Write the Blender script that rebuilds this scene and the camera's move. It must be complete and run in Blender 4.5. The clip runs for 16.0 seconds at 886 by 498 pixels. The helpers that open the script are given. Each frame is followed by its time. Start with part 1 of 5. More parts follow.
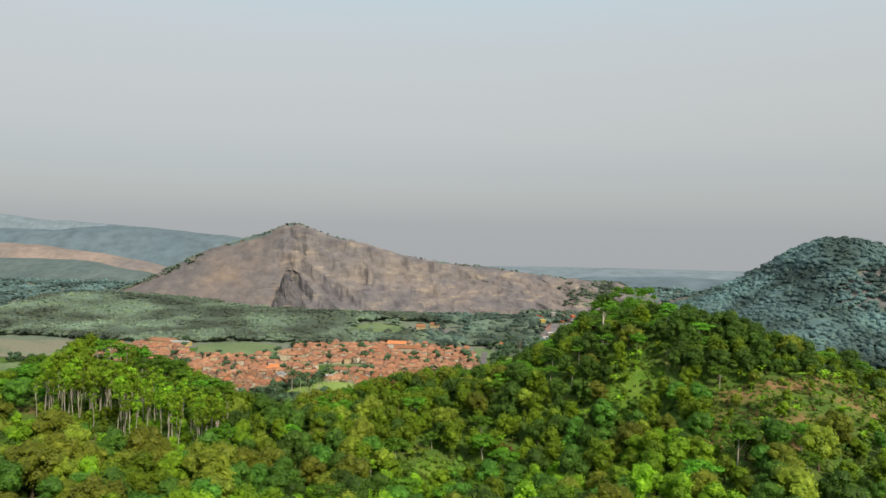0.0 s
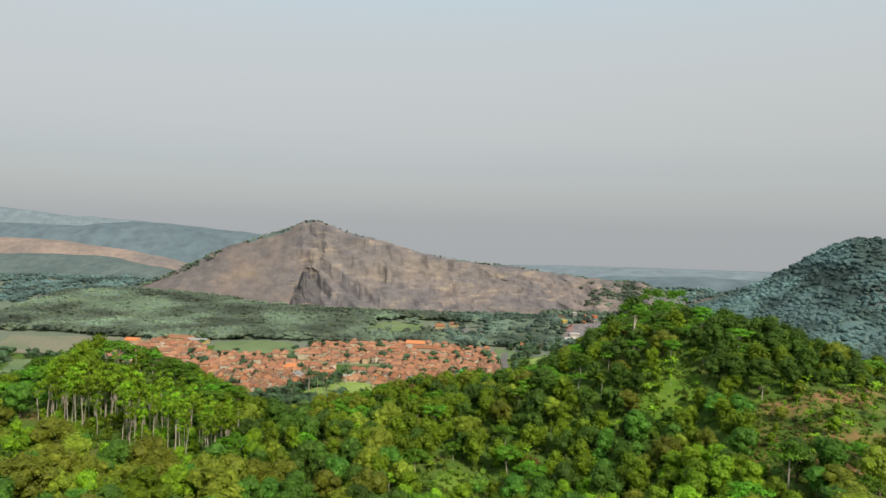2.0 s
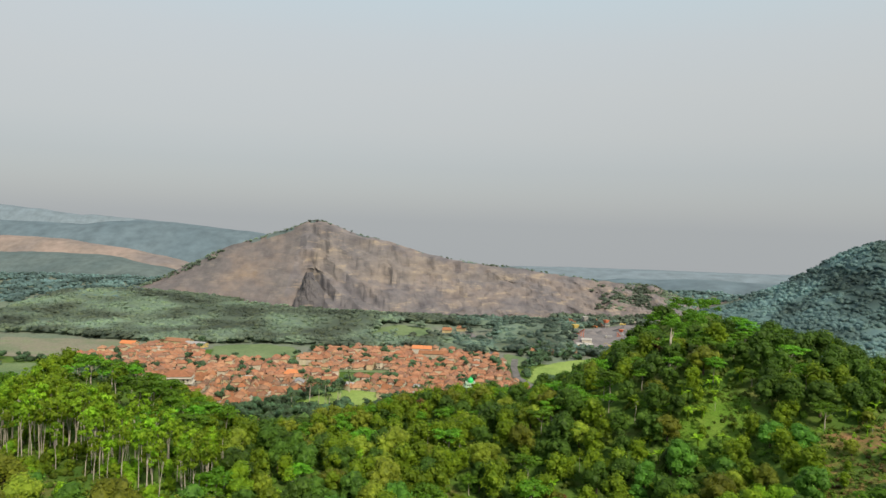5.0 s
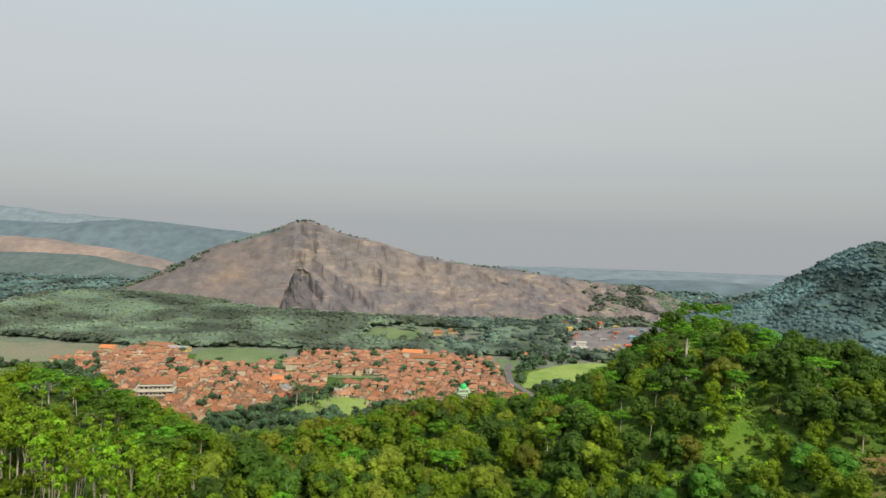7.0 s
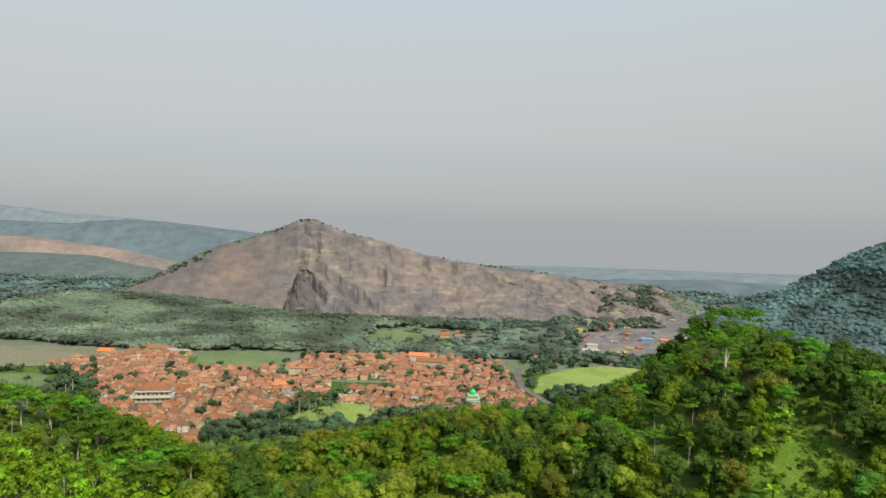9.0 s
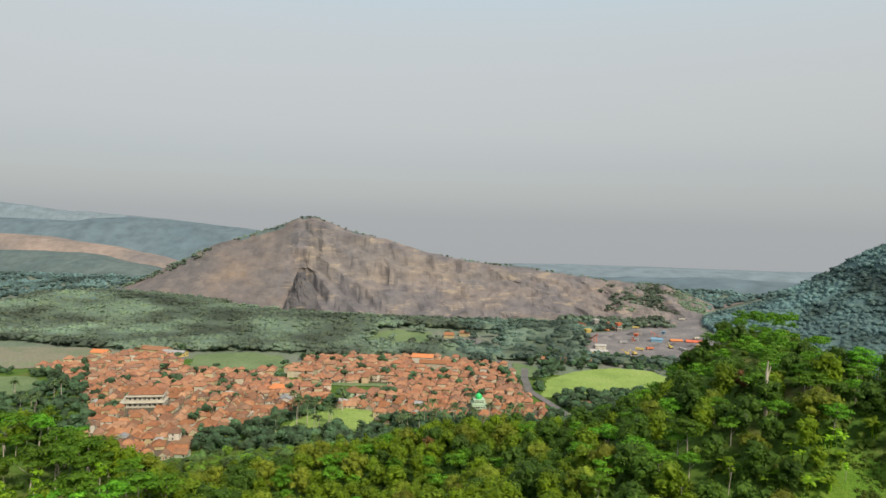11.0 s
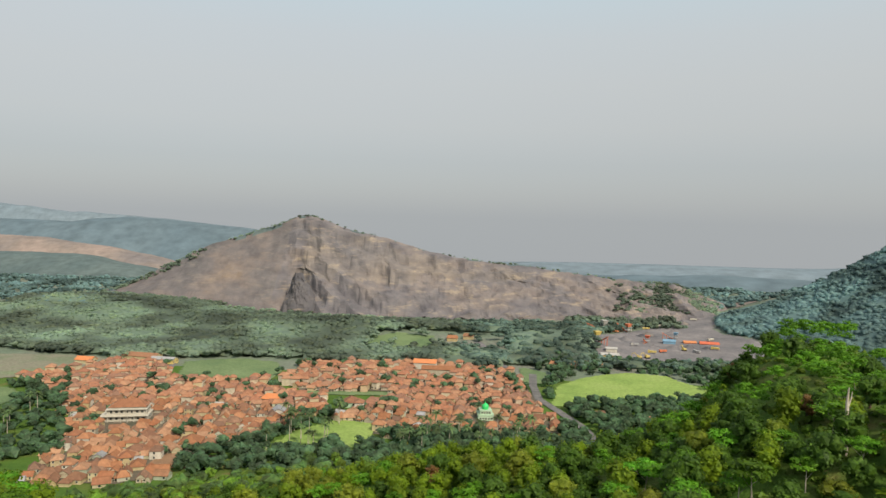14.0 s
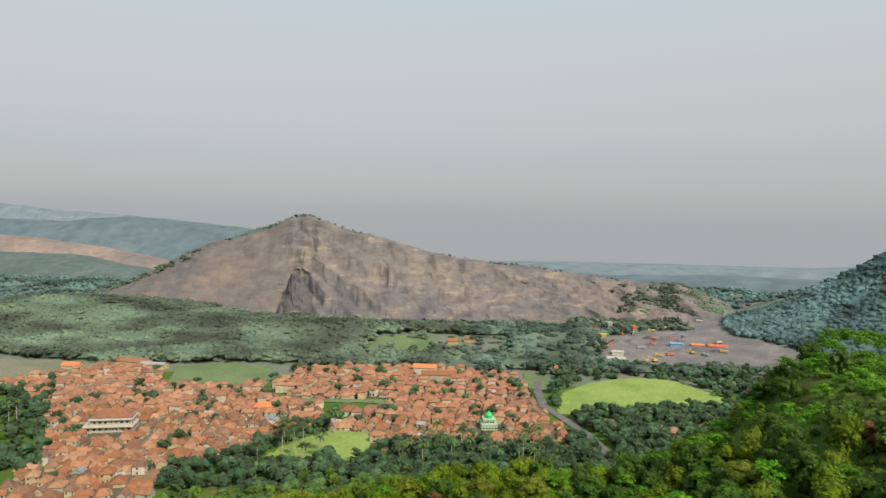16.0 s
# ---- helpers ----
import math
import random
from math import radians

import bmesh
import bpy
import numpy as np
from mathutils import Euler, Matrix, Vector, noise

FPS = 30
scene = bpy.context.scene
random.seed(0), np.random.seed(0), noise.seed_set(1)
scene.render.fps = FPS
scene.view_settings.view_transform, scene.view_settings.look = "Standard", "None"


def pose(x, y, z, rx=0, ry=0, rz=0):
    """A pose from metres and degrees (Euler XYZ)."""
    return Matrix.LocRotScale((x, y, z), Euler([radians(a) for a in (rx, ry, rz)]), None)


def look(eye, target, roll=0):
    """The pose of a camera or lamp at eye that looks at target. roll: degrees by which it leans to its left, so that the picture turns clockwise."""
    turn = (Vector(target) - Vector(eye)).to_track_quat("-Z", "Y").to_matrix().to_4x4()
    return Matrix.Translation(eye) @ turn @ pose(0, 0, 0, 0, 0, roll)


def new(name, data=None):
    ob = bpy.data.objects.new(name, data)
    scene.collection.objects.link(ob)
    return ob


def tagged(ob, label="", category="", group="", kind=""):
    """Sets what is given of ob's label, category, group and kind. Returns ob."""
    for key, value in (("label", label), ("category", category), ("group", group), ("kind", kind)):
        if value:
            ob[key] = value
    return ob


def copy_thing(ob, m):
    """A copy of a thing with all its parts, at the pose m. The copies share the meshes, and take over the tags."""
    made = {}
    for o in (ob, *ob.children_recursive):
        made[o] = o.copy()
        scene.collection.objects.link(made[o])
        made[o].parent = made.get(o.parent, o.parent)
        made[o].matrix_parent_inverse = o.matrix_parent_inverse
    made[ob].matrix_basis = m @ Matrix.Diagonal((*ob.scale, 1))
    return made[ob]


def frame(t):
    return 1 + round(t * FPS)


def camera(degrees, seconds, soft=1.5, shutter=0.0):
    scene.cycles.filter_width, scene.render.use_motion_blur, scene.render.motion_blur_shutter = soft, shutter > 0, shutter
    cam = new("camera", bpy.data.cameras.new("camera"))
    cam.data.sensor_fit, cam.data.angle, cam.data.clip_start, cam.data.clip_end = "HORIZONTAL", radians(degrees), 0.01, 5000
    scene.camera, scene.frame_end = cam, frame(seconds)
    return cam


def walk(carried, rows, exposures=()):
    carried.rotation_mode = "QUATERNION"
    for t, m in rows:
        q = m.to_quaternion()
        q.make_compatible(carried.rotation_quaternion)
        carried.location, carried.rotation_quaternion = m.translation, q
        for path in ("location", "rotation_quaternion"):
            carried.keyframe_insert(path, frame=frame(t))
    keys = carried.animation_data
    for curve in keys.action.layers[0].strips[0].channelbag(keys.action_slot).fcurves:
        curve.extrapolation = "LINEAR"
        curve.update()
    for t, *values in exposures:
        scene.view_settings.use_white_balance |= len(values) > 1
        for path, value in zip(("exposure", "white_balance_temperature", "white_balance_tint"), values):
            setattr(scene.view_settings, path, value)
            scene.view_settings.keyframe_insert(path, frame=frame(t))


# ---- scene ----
cam = camera(66.0, 16.0, soft=1.5)
PATH = [
    (0, (9.406, 4.047, 124.665), (9.367, 6.045, 124.598), 1.3),
    (0.5, (9.217, 6.73, 124.475), (9.165, 8.728, 124.407), 1.5),
    (1, (8.841, 9.522, 124.476), (8.775, 11.52, 124.405), 1.5),
    (1.5, (8.393, 12.842, 124.687), (8.313, 14.839, 124.615), 1.5),
    (2, (7.781, 16.341, 124.867), (7.687, 18.337, 124.792), 1.6),
    (2.5, (7.104, 20.169, 124.954), (7.0, 22.164, 124.878), 1.6),
    (3, (6.444, 24.25, 124.957), (6.342, 26.246, 124.882), 1.7),
    (3.5, (5.84, 28.591, 124.946), (5.728, 30.587, 124.871), 1.8),
    (4, (5.142, 33.002, 125.002), (5.025, 34.997, 124.927), 1.9),
    (6.5, (1.069, 55.937, 125.118), (0.988, 57.934, 125.044), 2.0),
    (7, (0.191, 60.361, 125.304), (0.115, 62.358, 125.23), 2.0),
    (7.5, (-1.064, 64.604, 125.406), (-1.141, 66.601, 125.331), 2.0),
    (8, (-2.13, 68.927, 125.398), (-2.211, 70.924, 125.322), 2.1),
    (8.5, (-2.855, 73.616, 125.406), (-2.94, 75.613, 125.328), 2.0),
    (9, (-3.354, 78.602, 125.399), (-3.442, 80.599, 125.322), 1.9),
    (11.5, (-5.527, 103.842, 125.244), (-5.626, 105.838, 125.156), 1.8),
    (12, (-5.998, 108.976, 125.296), (-6.097, 110.971, 125.207), 1.7),
    (12.5, (-6.625, 113.964, 125.332), (-6.724, 115.959, 125.243), 1.7),
    (13, (-6.688, 118.829, 125.291), (-6.789, 120.824, 125.201), 1.6),
    (13.5, (-7.009, 123.899, 125.166), (-7.11, 125.895, 125.075), 1.6),
    (14, (-7.681, 129.039, 124.996), (-7.782, 131.035, 124.905), 1.5),
    (14.5, (-8.47, 134.324, 124.853), (-8.57, 136.32, 124.761), 1.4),
    (15, (-8.759, 139.489, 124.969), (-8.858, 141.484, 124.877), 1.4),
    (15.5, (-9.25, 144.665, 124.999), (-9.349, 146.66, 124.907), 1.4),
    (16, (-9.939, 149.843, 125.003), (-10.037, 151.838, 124.91), 1.4),
]
walk(cam, [(t, look(eye, target, roll)) for t, eye, target, roll in PATH])

# ---- light ----
SUN_ELEV, SUN_AZ = radians(43), radians(144)      # azimuth clockwise from the view's +y


def sky():
    w = bpy.data.worlds.new("sky")
    scene.world = w
    w.use_nodes = True
    nt = w.node_tree
    tex = nt.nodes.new("ShaderNodeTexSky")
    tex.sky_type, tex.sun_disc = "NISHITA", False
    tex.sun_elevation, tex.sun_rotation = SUN_ELEV, SUN_AZ
    tex.altitude, tex.air_density, tex.dust_density, tex.ozone_density = 200, 1.0, 2.6, 1.0
    veil = nt.nodes.new("ShaderNodeMix")          # thin high cloud evens the sky out
    veil.data_type = "RGBA"
    veil.inputs[0].default_value = 0.82
    way, axes = nt.nodes.new("ShaderNodeTexCoord"), nt.nodes.new("ShaderNodeSeparateXYZ")
    tone = nt.nodes.new("ShaderNodeValToRGB")     # grey dust low down, a thin blue above
    stops = [(0.0, (0.60, 0.63, 0.65)), (0.08, (0.64, 0.66, 0.665)), (0.13, (0.74, 0.74, 0.71)), (0.19, (0.80, 0.805, 0.765)), (0.25, (0.825, 0.86, 0.84)), (0.31, (0.81, 0.925, 0.945)), (1.0, (0.74, 0.84, 0.93))]
    while len(tone.color_ramp.elements) < len(stops):
        tone.color_ramp.elements.new(0.5)
    for el, (p, c) in zip(tone.color_ramp.elements, stops):
        el.position, el.color = p, (*c, 1)
    gain = nt.nodes.new("ShaderNodeVectorMath")
    gain.operation, gain.inputs[3].default_value = "SCALE", 4.95
    nt.links.new(way.outputs["Generated"], axes.inputs[0])
    nt.links.new(axes.outputs[2], tone.inputs[0])
    nt.links.new(tone.outputs[0], gain.inputs[0])
    nt.links.new(gain.outputs[0], veil.inputs[7])
    bg = nt.nodes["Background"]
    nt.links.new(tex.outputs[0], veil.inputs[6])
    nt.links.new(veil.outputs[2], bg.inputs[0])
    bg.inputs[1].default_value = 0.11
    lamp = bpy.data.lights.new("sun", "SUN")
    lamp.energy, lamp.angle, lamp.color = 3.4, radians(7.0), (1.0, 0.9, 0.74)
    d = Vector((math.sin(SUN_AZ) * math.cos(SUN_ELEV), math.cos(SUN_AZ) * math.cos(SUN_ELEV), math.sin(SUN_ELEV)))
    ob = new("sun", lamp)
    ob.matrix_world = look(d * 1500, (0, 0, 0))


sky()
scene.view_settings.exposure = 0.45

# ---- materials ----


class Mat:
    """A node material with a short way to add and link nodes."""

    def __init__(self, name, rough=0.8, spec=0.3):
        self.m = bpy.data.materials.new(name)
        self.m.use_nodes = True
        self.nt = self.m.node_tree
        self.bsdf = self.nt.nodes["Principled BSDF"]
        self.bsdf.inputs["Roughness"].default_value = rough
        self.bsdf.inputs["Specular IOR Level"].default_value = spec

    def add(self, kind, **inputs):
        n = self.nt.nodes.new(kind)
        for k, v in inputs.items():
            n.inputs[k.replace("_", " ")].default_value = v
        return n

    def link(self, a, b):
        self.nt.links.new(a, b)

    def ramp(self, fac, stops):
        r = self.nt.nodes.new("ShaderNodeValToRGB")
        e = r.color_ramp.elements
        while len(e) < len(stops):
            e.new(0.5)
        for el, (p, c) in zip(e, stops):
            el.position, el.color = p, (*c, 1)
        self.link(fac, r.inputs[0])
        return r.outputs[0]

    def noise(self, scale, detail=4.0, rough=0.55, vec=None):
        n = self.add("ShaderNodeTexNoise", Scale=scale, Detail=detail, Roughness=rough)
        self.link(vec or self.coords(), n.inputs["Vector"])
        return n.outputs["Fac"]

    def coords(self):
        if not hasattr(self, "geo"):
            self.geo = self.add("ShaderNodeNewGeometry")
        return self.geo.outputs["Position"]

    def mix(self, fac, a, b, mode="MIX"):
        n = self.nt.nodes.new("ShaderNodeMix")
        n.data_type, n.blend_type = "RGBA", mode
        for sock, v in ((n.inputs[0], fac), (n.inputs[6], a), (n.inputs[7], b)):
            if isinstance(v, (int, float)):
                sock.default_value = v
            elif isinstance(v, tuple):
                sock.default_value = (*v, 1)
            else:
                self.link(v, sock)
        return n.outputs[2]

    def bump(self, fac, strength, distance):
        b = self.add("ShaderNodeBump", Strength=strength, Distance=distance)
        self.link(fac, b.inputs["Height"])
        self.link(b.outputs[0], self.bsdf.inputs["Normal"])
        return b

    def base(self, sock):
        self.link(sock, self.bsdf.inputs["Base Color"])
        return self.m


def leaf_mat(name, dark, mid, light, glow=0.3, island=False, coarse=1.0):
    """Foliage: hue changes from tree to tree, from clump to clump and inside a crown; light passes through thin leaves."""
    m = Mat(name, 0.6, 0.25)
    if island:
        spread = m.add("ShaderNodeMapRange", From_Min=0.36, From_Max=0.64)
        m.link(m.noise(0.14 * coarse, 1.0), spread.inputs["Value"])
        rnd = spread.outputs[0]
    else:
        rnd = m.add("ShaderNodeObjectInfo").outputs["Random"]
    grain = m.noise(0.9 * coarse, 4.0)
    broad = m.noise(0.09 * coarse, 2.0)
    a = m.ramp(grain, [(0.3, dark), (0.55, mid), (0.75, light)])
    hue = m.add("ShaderNodeHueSaturation")
    mr = m.add("ShaderNodeMapRange", To_Min=0.482, To_Max=0.512)
    m.link(rnd, mr.inputs["Value"])
    m.link(mr.outputs[0], hue.inputs["Hue"])
    mv = m.add("ShaderNodeMapRange", From_Min=0.3, From_Max=0.7, To_Min=0.7, To_Max=1.3)
    m.link(broad, mv.inputs["Value"])
    mul = m.nt.nodes.new("ShaderNodeMath")
    mul.operation = "MULTIPLY"
    m2 = m.add("ShaderNodeMapRange", To_Min=0.55, To_Max=1.4)
    m.link(rnd, m2.inputs["Value"])
    m.link(mv.outputs[0], mul.inputs[0])
    m.link(m2.outputs[0], mul.inputs[1])
    m.link(mul.outputs[0], hue.inputs["Value"])
    m.link(a, hue.inputs["Color"])
    col = hue.outputs[0]
    m.base(col)
    tr = m.add("ShaderNodeBsdfTranslucent")
    m.link(col, tr.inputs["Color"])
    ms = m.add("ShaderNodeMixShader", Fac=glow)
    m.link(m.bsdf.outputs[0], ms.inputs[1])
    m.link(tr.outputs[0], ms.inputs[2])
    m.link(ms.outputs[0], m.nt.nodes["Material Output"].inputs["Surface"])
    return m.m


def earth_mat(name, stops, scale=0.12, fine=1.5, bump=0.4, dist=0.4, rough=0.95):
    m = Mat(name, rough, 0.15)
    broad, small = m.noise(scale, 5.0, 0.6), m.noise(fine, 4.0, 0.6)
    col = m.ramp(broad, stops)
    col = m.mix(0.35, col, m.ramp(small, [(0.3, (0.25, 0.25, 0.25)), (0.7, (0.85, 0.85, 0.85))]), "OVERLAY")
    m.bump(small, bump, dist)
    return m.base(col)


def random_mat(name, colours, rough=0.8, spec=0.3, island=False, stain=0.4, scale=0.6, wave=0.0):
    """Paint, tile or render whose colour differs from thing to thing, stained at two scales."""
    m = Mat(name, rough, spec)
    rnd = m.add("ShaderNodeNewGeometry").outputs["Random Per Island"] if island else m.add("ShaderNodeObjectInfo").outputs["Random"]
    n = len(colours)
    col = m.ramp(rnd, [(i / max(1, n - 1), c) for i, c in enumerate(colours)])
    st = m.ramp(m.noise(scale, 5.0, 0.65), [(0.3, (0.3, 0.28, 0.27)), (0.7, (0.8, 0.8, 0.8))])
    col = m.mix(stain, col, st, "OVERLAY")
    fine = m.noise(scale * 9, 3.0)
    col = m.mix(stain * 0.5, col, m.ramp(fine, [(0.35, (0.3, 0.3, 0.3)), (0.65, (0.75, 0.75, 0.75))]), "OVERLAY")
    if wave:
        m.bump(fine, 0.5, wave)
    return m.base(col)


LEAF = {
    "dark": leaf_mat("dark_foliage", (0.045, 0.115, 0.014), (0.088, 0.205, 0.022), (0.165, 0.34, 0.036), 0.44),
    "fresh": leaf_mat("fresh_foliage", (0.105, 0.205, 0.012), (0.21, 0.36, 0.016), (0.35, 0.5, 0.03), 0.48),
    "olive": leaf_mat("olive_foliage", (0.11, 0.155, 0.014), (0.215, 0.27, 0.022), (0.35, 0.4, 0.044), 0.42),
    "feather": leaf_mat("feathery_foliage", (0.062, 0.17, 0.012), (0.13, 0.31, 0.018), (0.22, 0.44, 0.033), 0.46),
    "forest": leaf_mat("mixed_foliage", (0.06, 0.115, 0.035), (0.105, 0.185, 0.048), (0.17, 0.265, 0.065), 0.42, island=True),
    # valley leaf: a little haze mixed into the green as grey
    "valley": leaf_mat("haze_greyed_valley_foliage", (0.055, 0.105, 0.055), (0.082, 0.145, 0.068), (0.125, 0.19, 0.085), 0.42, island=True),
    # far wood leaves, paled and greyed to paint in the haze of distance
    "hazy": leaf_mat("haze_paled_foliage", (0.18, 0.245, 0.19), (0.225, 0.295, 0.205), (0.29, 0.365, 0.205), 0.55, island=True, coarse=0.12),
    "grove": leaf_mat("hazed_dark_grove_foliage", (0.125, 0.195, 0.165), (0.155, 0.23, 0.18), (0.2, 0.275, 0.18), 0.55, island=True, coarse=0.2),
    # leaf blued and lightened so its colour holds the haze before the hill
    "blue": leaf_mat("haze_blued_foliage", (0.15, 0.245, 0.245), (0.18, 0.28, 0.265), (0.21, 0.31, 0.265), 0.55, island=True, coarse=0.12),
    "palm": leaf_mat("palm_foliage", (0.07, 0.11, 0.045), (0.11, 0.165, 0.06), (0.16, 0.215, 0.085), 0.38),
    "rust": leaf_mat("rust_foliage", (0.16, 0.085, 0.025), (0.26, 0.15, 0.045), (0.34, 0.21, 0.08), 0.3),
    "scrub": leaf_mat("scrub_foliage", (0.07, 0.145, 0.015), (0.135, 0.23, 0.024), (0.21, 0.3, 0.04), 0.38, island=True),
    "dry": leaf_mat("dry_weed_foliage", (0.13, 0.1, 0.03), (0.22, 0.17, 0.05), (0.3, 0.25, 0.08), 0.35, island=True),
}
# floor under the far woods, its colour lightened with the same painted haze
HAZED_FLOOR = earth_mat("hazed_wood_floor", [(0.35, (0.12, 0.155, 0.11)), (0.5, (0.14, 0.17, 0.12)), (0.66, (0.17, 0.17, 0.14))], 0.02, 0.3, 0.4, 0.4)
BARK = earth_mat("pale_bark", [(0.3, (0.27, 0.235, 0.18)), (0.7, (0.48, 0.43, 0.35))], 0.8, 6.0, 0.5, 0.05)
BARK_DARK = earth_mat("dark_bark", [(0.3, (0.07, 0.05, 0.035)), (0.7, (0.16, 0.12, 0.09))], 0.8, 6.0, 0.5, 0.05)
SOIL = earth_mat("grassy_soil", [(0.32, (0.05, 0.105, 0.016)), (0.5, (0.075, 0.135, 0.022)), (0.62, (0.1, 0.13, 0.03)), (0.74, (0.18, 0.125, 0.055))], 0.06, 1.2, 0.8, 0.5)
BARE = earth_mat("bare_brown_soil", [(0.4, (0.07, 0.125, 0.02)), (0.5, (0.12, 0.145, 0.03)), (0.58, (0.22, 0.135, 0.06)), (0.7, (0.31, 0.165, 0.085))], 0.07, 1.5, 0.8, 0.4)
GRASS = earth_mat("field_grass", [(0.35, (0.1, 0.15, 0.07)), (0.5, (0.13, 0.18, 0.08)), (0.66, (0.16, 0.21, 0.1))], 0.03, 0.7, 0.4, 0.2)
LUSH = earth_mat("rice_field_green", [(0.35, (0.17, 0.25, 0.06)), (0.5, (0.215, 0.295, 0.075)), (0.66, (0.25, 0.32, 0.095))], 0.025, 0.5, 0.4, 0.2)
DRY = earth_mat("dry_field_earth", [(0.35, (0.14, 0.17, 0.1)), (0.5, (0.2, 0.185, 0.135)), (0.66, (0.15, 0.2, 0.1))], 0.02, 0.5, 0.4, 0.2)
VILLAGE = earth_mat("village_earth", [(0.35, (0.075, 0.075, 0.05)), (0.65, (0.15, 0.12, 0.09))], 0.08, 1.0, 0.4, 0.2)
YARD = earth_mat("quarry_dust_ground", [(0.35, (0.128, 0.122, 0.125)), (0.5, (0.165, 0.152, 0.152)), (0.66, (0.215, 0.195, 0.19))], 0.03, 0.4, 0.4, 0.3)
ROAD = earth_mat("dusty_asphalt", [(0.35, (0.1, 0.098, 0.096)), (0.65, (0.17, 0.16, 0.15))], 0.2, 2.0, 0.2, 0.05)


def rock_mat(name, stops, streak):
    """Quarried rock: broad beds, ochre patches, run-off streaks and fine fracture relief."""
    m = Mat(name, 0.95, 0.15)
    pos = m.coords()
    sq = m.add("ShaderNodeMapping")
    sq.inputs["Scale"].default_value = (1.0, 1.0, 1.5)
    m.link(pos, sq.inputs["Vector"])
    broad = m.noise(0.012, 6.0, 0.62, sq.outputs[0])
    mid = m.noise(0.06, 6.0, 0.65, sq.outputs[0])
    col = m.ramp(broad, stops)
    col = m.mix(0.3, col, m.ramp(mid, [(0.34, (0.2, 0.195, 0.205)), (0.5, (0.47, 0.47, 0.47)), (0.66, (0.8, 0.77, 0.7))]), "OVERLAY")
    vor = m.add("ShaderNodeTexVoronoi", Scale=0.05)
    m.link(sq.outputs[0], vor.inputs["Vector"])
    col = m.mix(streak, col, m.ramp(vor.outputs["Distance"], [(0.1, (0.32, 0.31, 0.33)), (0.6, (0.62, 0.6, 0.57))]), "OVERLAY")
    beds = m.add("ShaderNodeMapping")
    beds.inputs["Scale"].default_value = (0.6, 0.6, 2.6)
    m.link(pos, beds.inputs["Vector"])
    ledge = m.noise(0.045, 6.0, 0.7, beds.outputs[0])
    pale = m.ramp(ledge, [(0.56, (0, 0, 0)), (0.64, (1, 1, 1))])
    dark = m.ramp(ledge, [(0.34, (1, 1, 1)), (0.42, (0, 0, 0))])
    keep = m.nt.nodes.new("ShaderNodeMath")
    keep.operation, keep.inputs[1].default_value = "MULTIPLY", streak * 1.3
    m.link(pale, keep.inputs[0])
    col = m.mix(keep.outputs[0], col, (0.34, 0.275, 0.2))
    keep = m.nt.nodes.new("ShaderNodeMath")
    keep.operation, keep.inputs[1].default_value = "MULTIPLY", streak * 1.5
    m.link(dark, keep.inputs[0])
    col = m.mix(keep.outputs[0], col, (0.1, 0.095, 0.1))
    m.bump(mid, 0.8, 1.6)
    return m.base(col)


ROCK = rock_mat("quarried_rock", [(0.34, (0.122, 0.116, 0.124)), (0.48, (0.142, 0.132, 0.138)), (0.58, (0.18, 0.155, 0.145)), (0.7, (0.155, 0.144, 0.148))], 0.42)
ROCK_PALE = rock_mat("broken_ochre_rock", [(0.34, (0.138, 0.13, 0.134)), (0.5, (0.168, 0.15, 0.142)), (0.66, (0.21, 0.178, 0.152))], 0.45)
SCREE = rock_mat("brown_scree", [(0.34, (0.124, 0.117, 0.118)), (0.5, (0.146, 0.13, 0.128)), (0.62, (0.175, 0.145, 0.13)), (0.7, (0.2, 0.155, 0.12))], 0.16)
ROCK_DARK = rock_mat("dark_grey_rock", [(0.34, (0.085, 0.085, 0.095)), (0.68, (0.12, 0.11, 0.112))], 0.3)
# HILL_FAR, HILL_FARTHEST and HILL_MID: distance haze painted in as blue-grey
HILL_FAR = earth_mat("hazed_distant_slope", [(0.35, (0.1, 0.138, 0.16)), (0.65, (0.112, 0.15, 0.17))], 0.004, 0.02, 0.15, 2.0)
HILL_FARTHEST = earth_mat("haze_blue_remote_slope", [(0.35, (0.148, 0.188, 0.215)), (0.65, (0.16, 0.2, 0.225))], 0.003, 0.02, 0.1, 2.0)
HILL_MID = earth_mat("hazed_wooded_slope", [(0.35, (0.085, 0.115, 0.115)), (0.6, (0.105, 0.135, 0.13))], 0.012, 0.06, 0.3, 2.0)
FLANK = earth_mat("grey_brown_flank", [(0.35, (0.105, 0.135, 0.13)), (0.5, (0.13, 0.135, 0.13)), (0.65, (0.16, 0.145, 0.138))], 0.02, 0.2, 0.4, 1.0)
HILL_BARE = earth_mat("cleared_pink_slope", [(0.35, (0.17, 0.15, 0.145)), (0.5, (0.22, 0.18, 0.155)), (0.65, (0.27, 0.21, 0.18))], 0.006, 0.05, 0.4, 3.0)

# ---- mesh helpers ----
RNG = np.random.RandomState(7)
TABLE = RNG.rand(256, 256)


def vnoise(x, y):
    """Smooth value noise in 0..1 on arrays."""
    x, y = np.asarray(x, float), np.asarray(y, float)
    i, j = np.floor(x).astype(int), np.floor(y).astype(int)
    u, v = x - i, y - j
    u, v = u * u * (3 - 2 * u), v * v * (3 - 2 * v)
    a, b = TABLE[i % 256, j % 256], TABLE[(i + 1) % 256, j % 256]
    c, d = TABLE[i % 256, (j + 1) % 256], TABLE[(i + 1) % 256, (j + 1) % 256]
    return (a * (1 - u) + b * u) * (1 - v) + (c * (1 - u) + d * u) * v


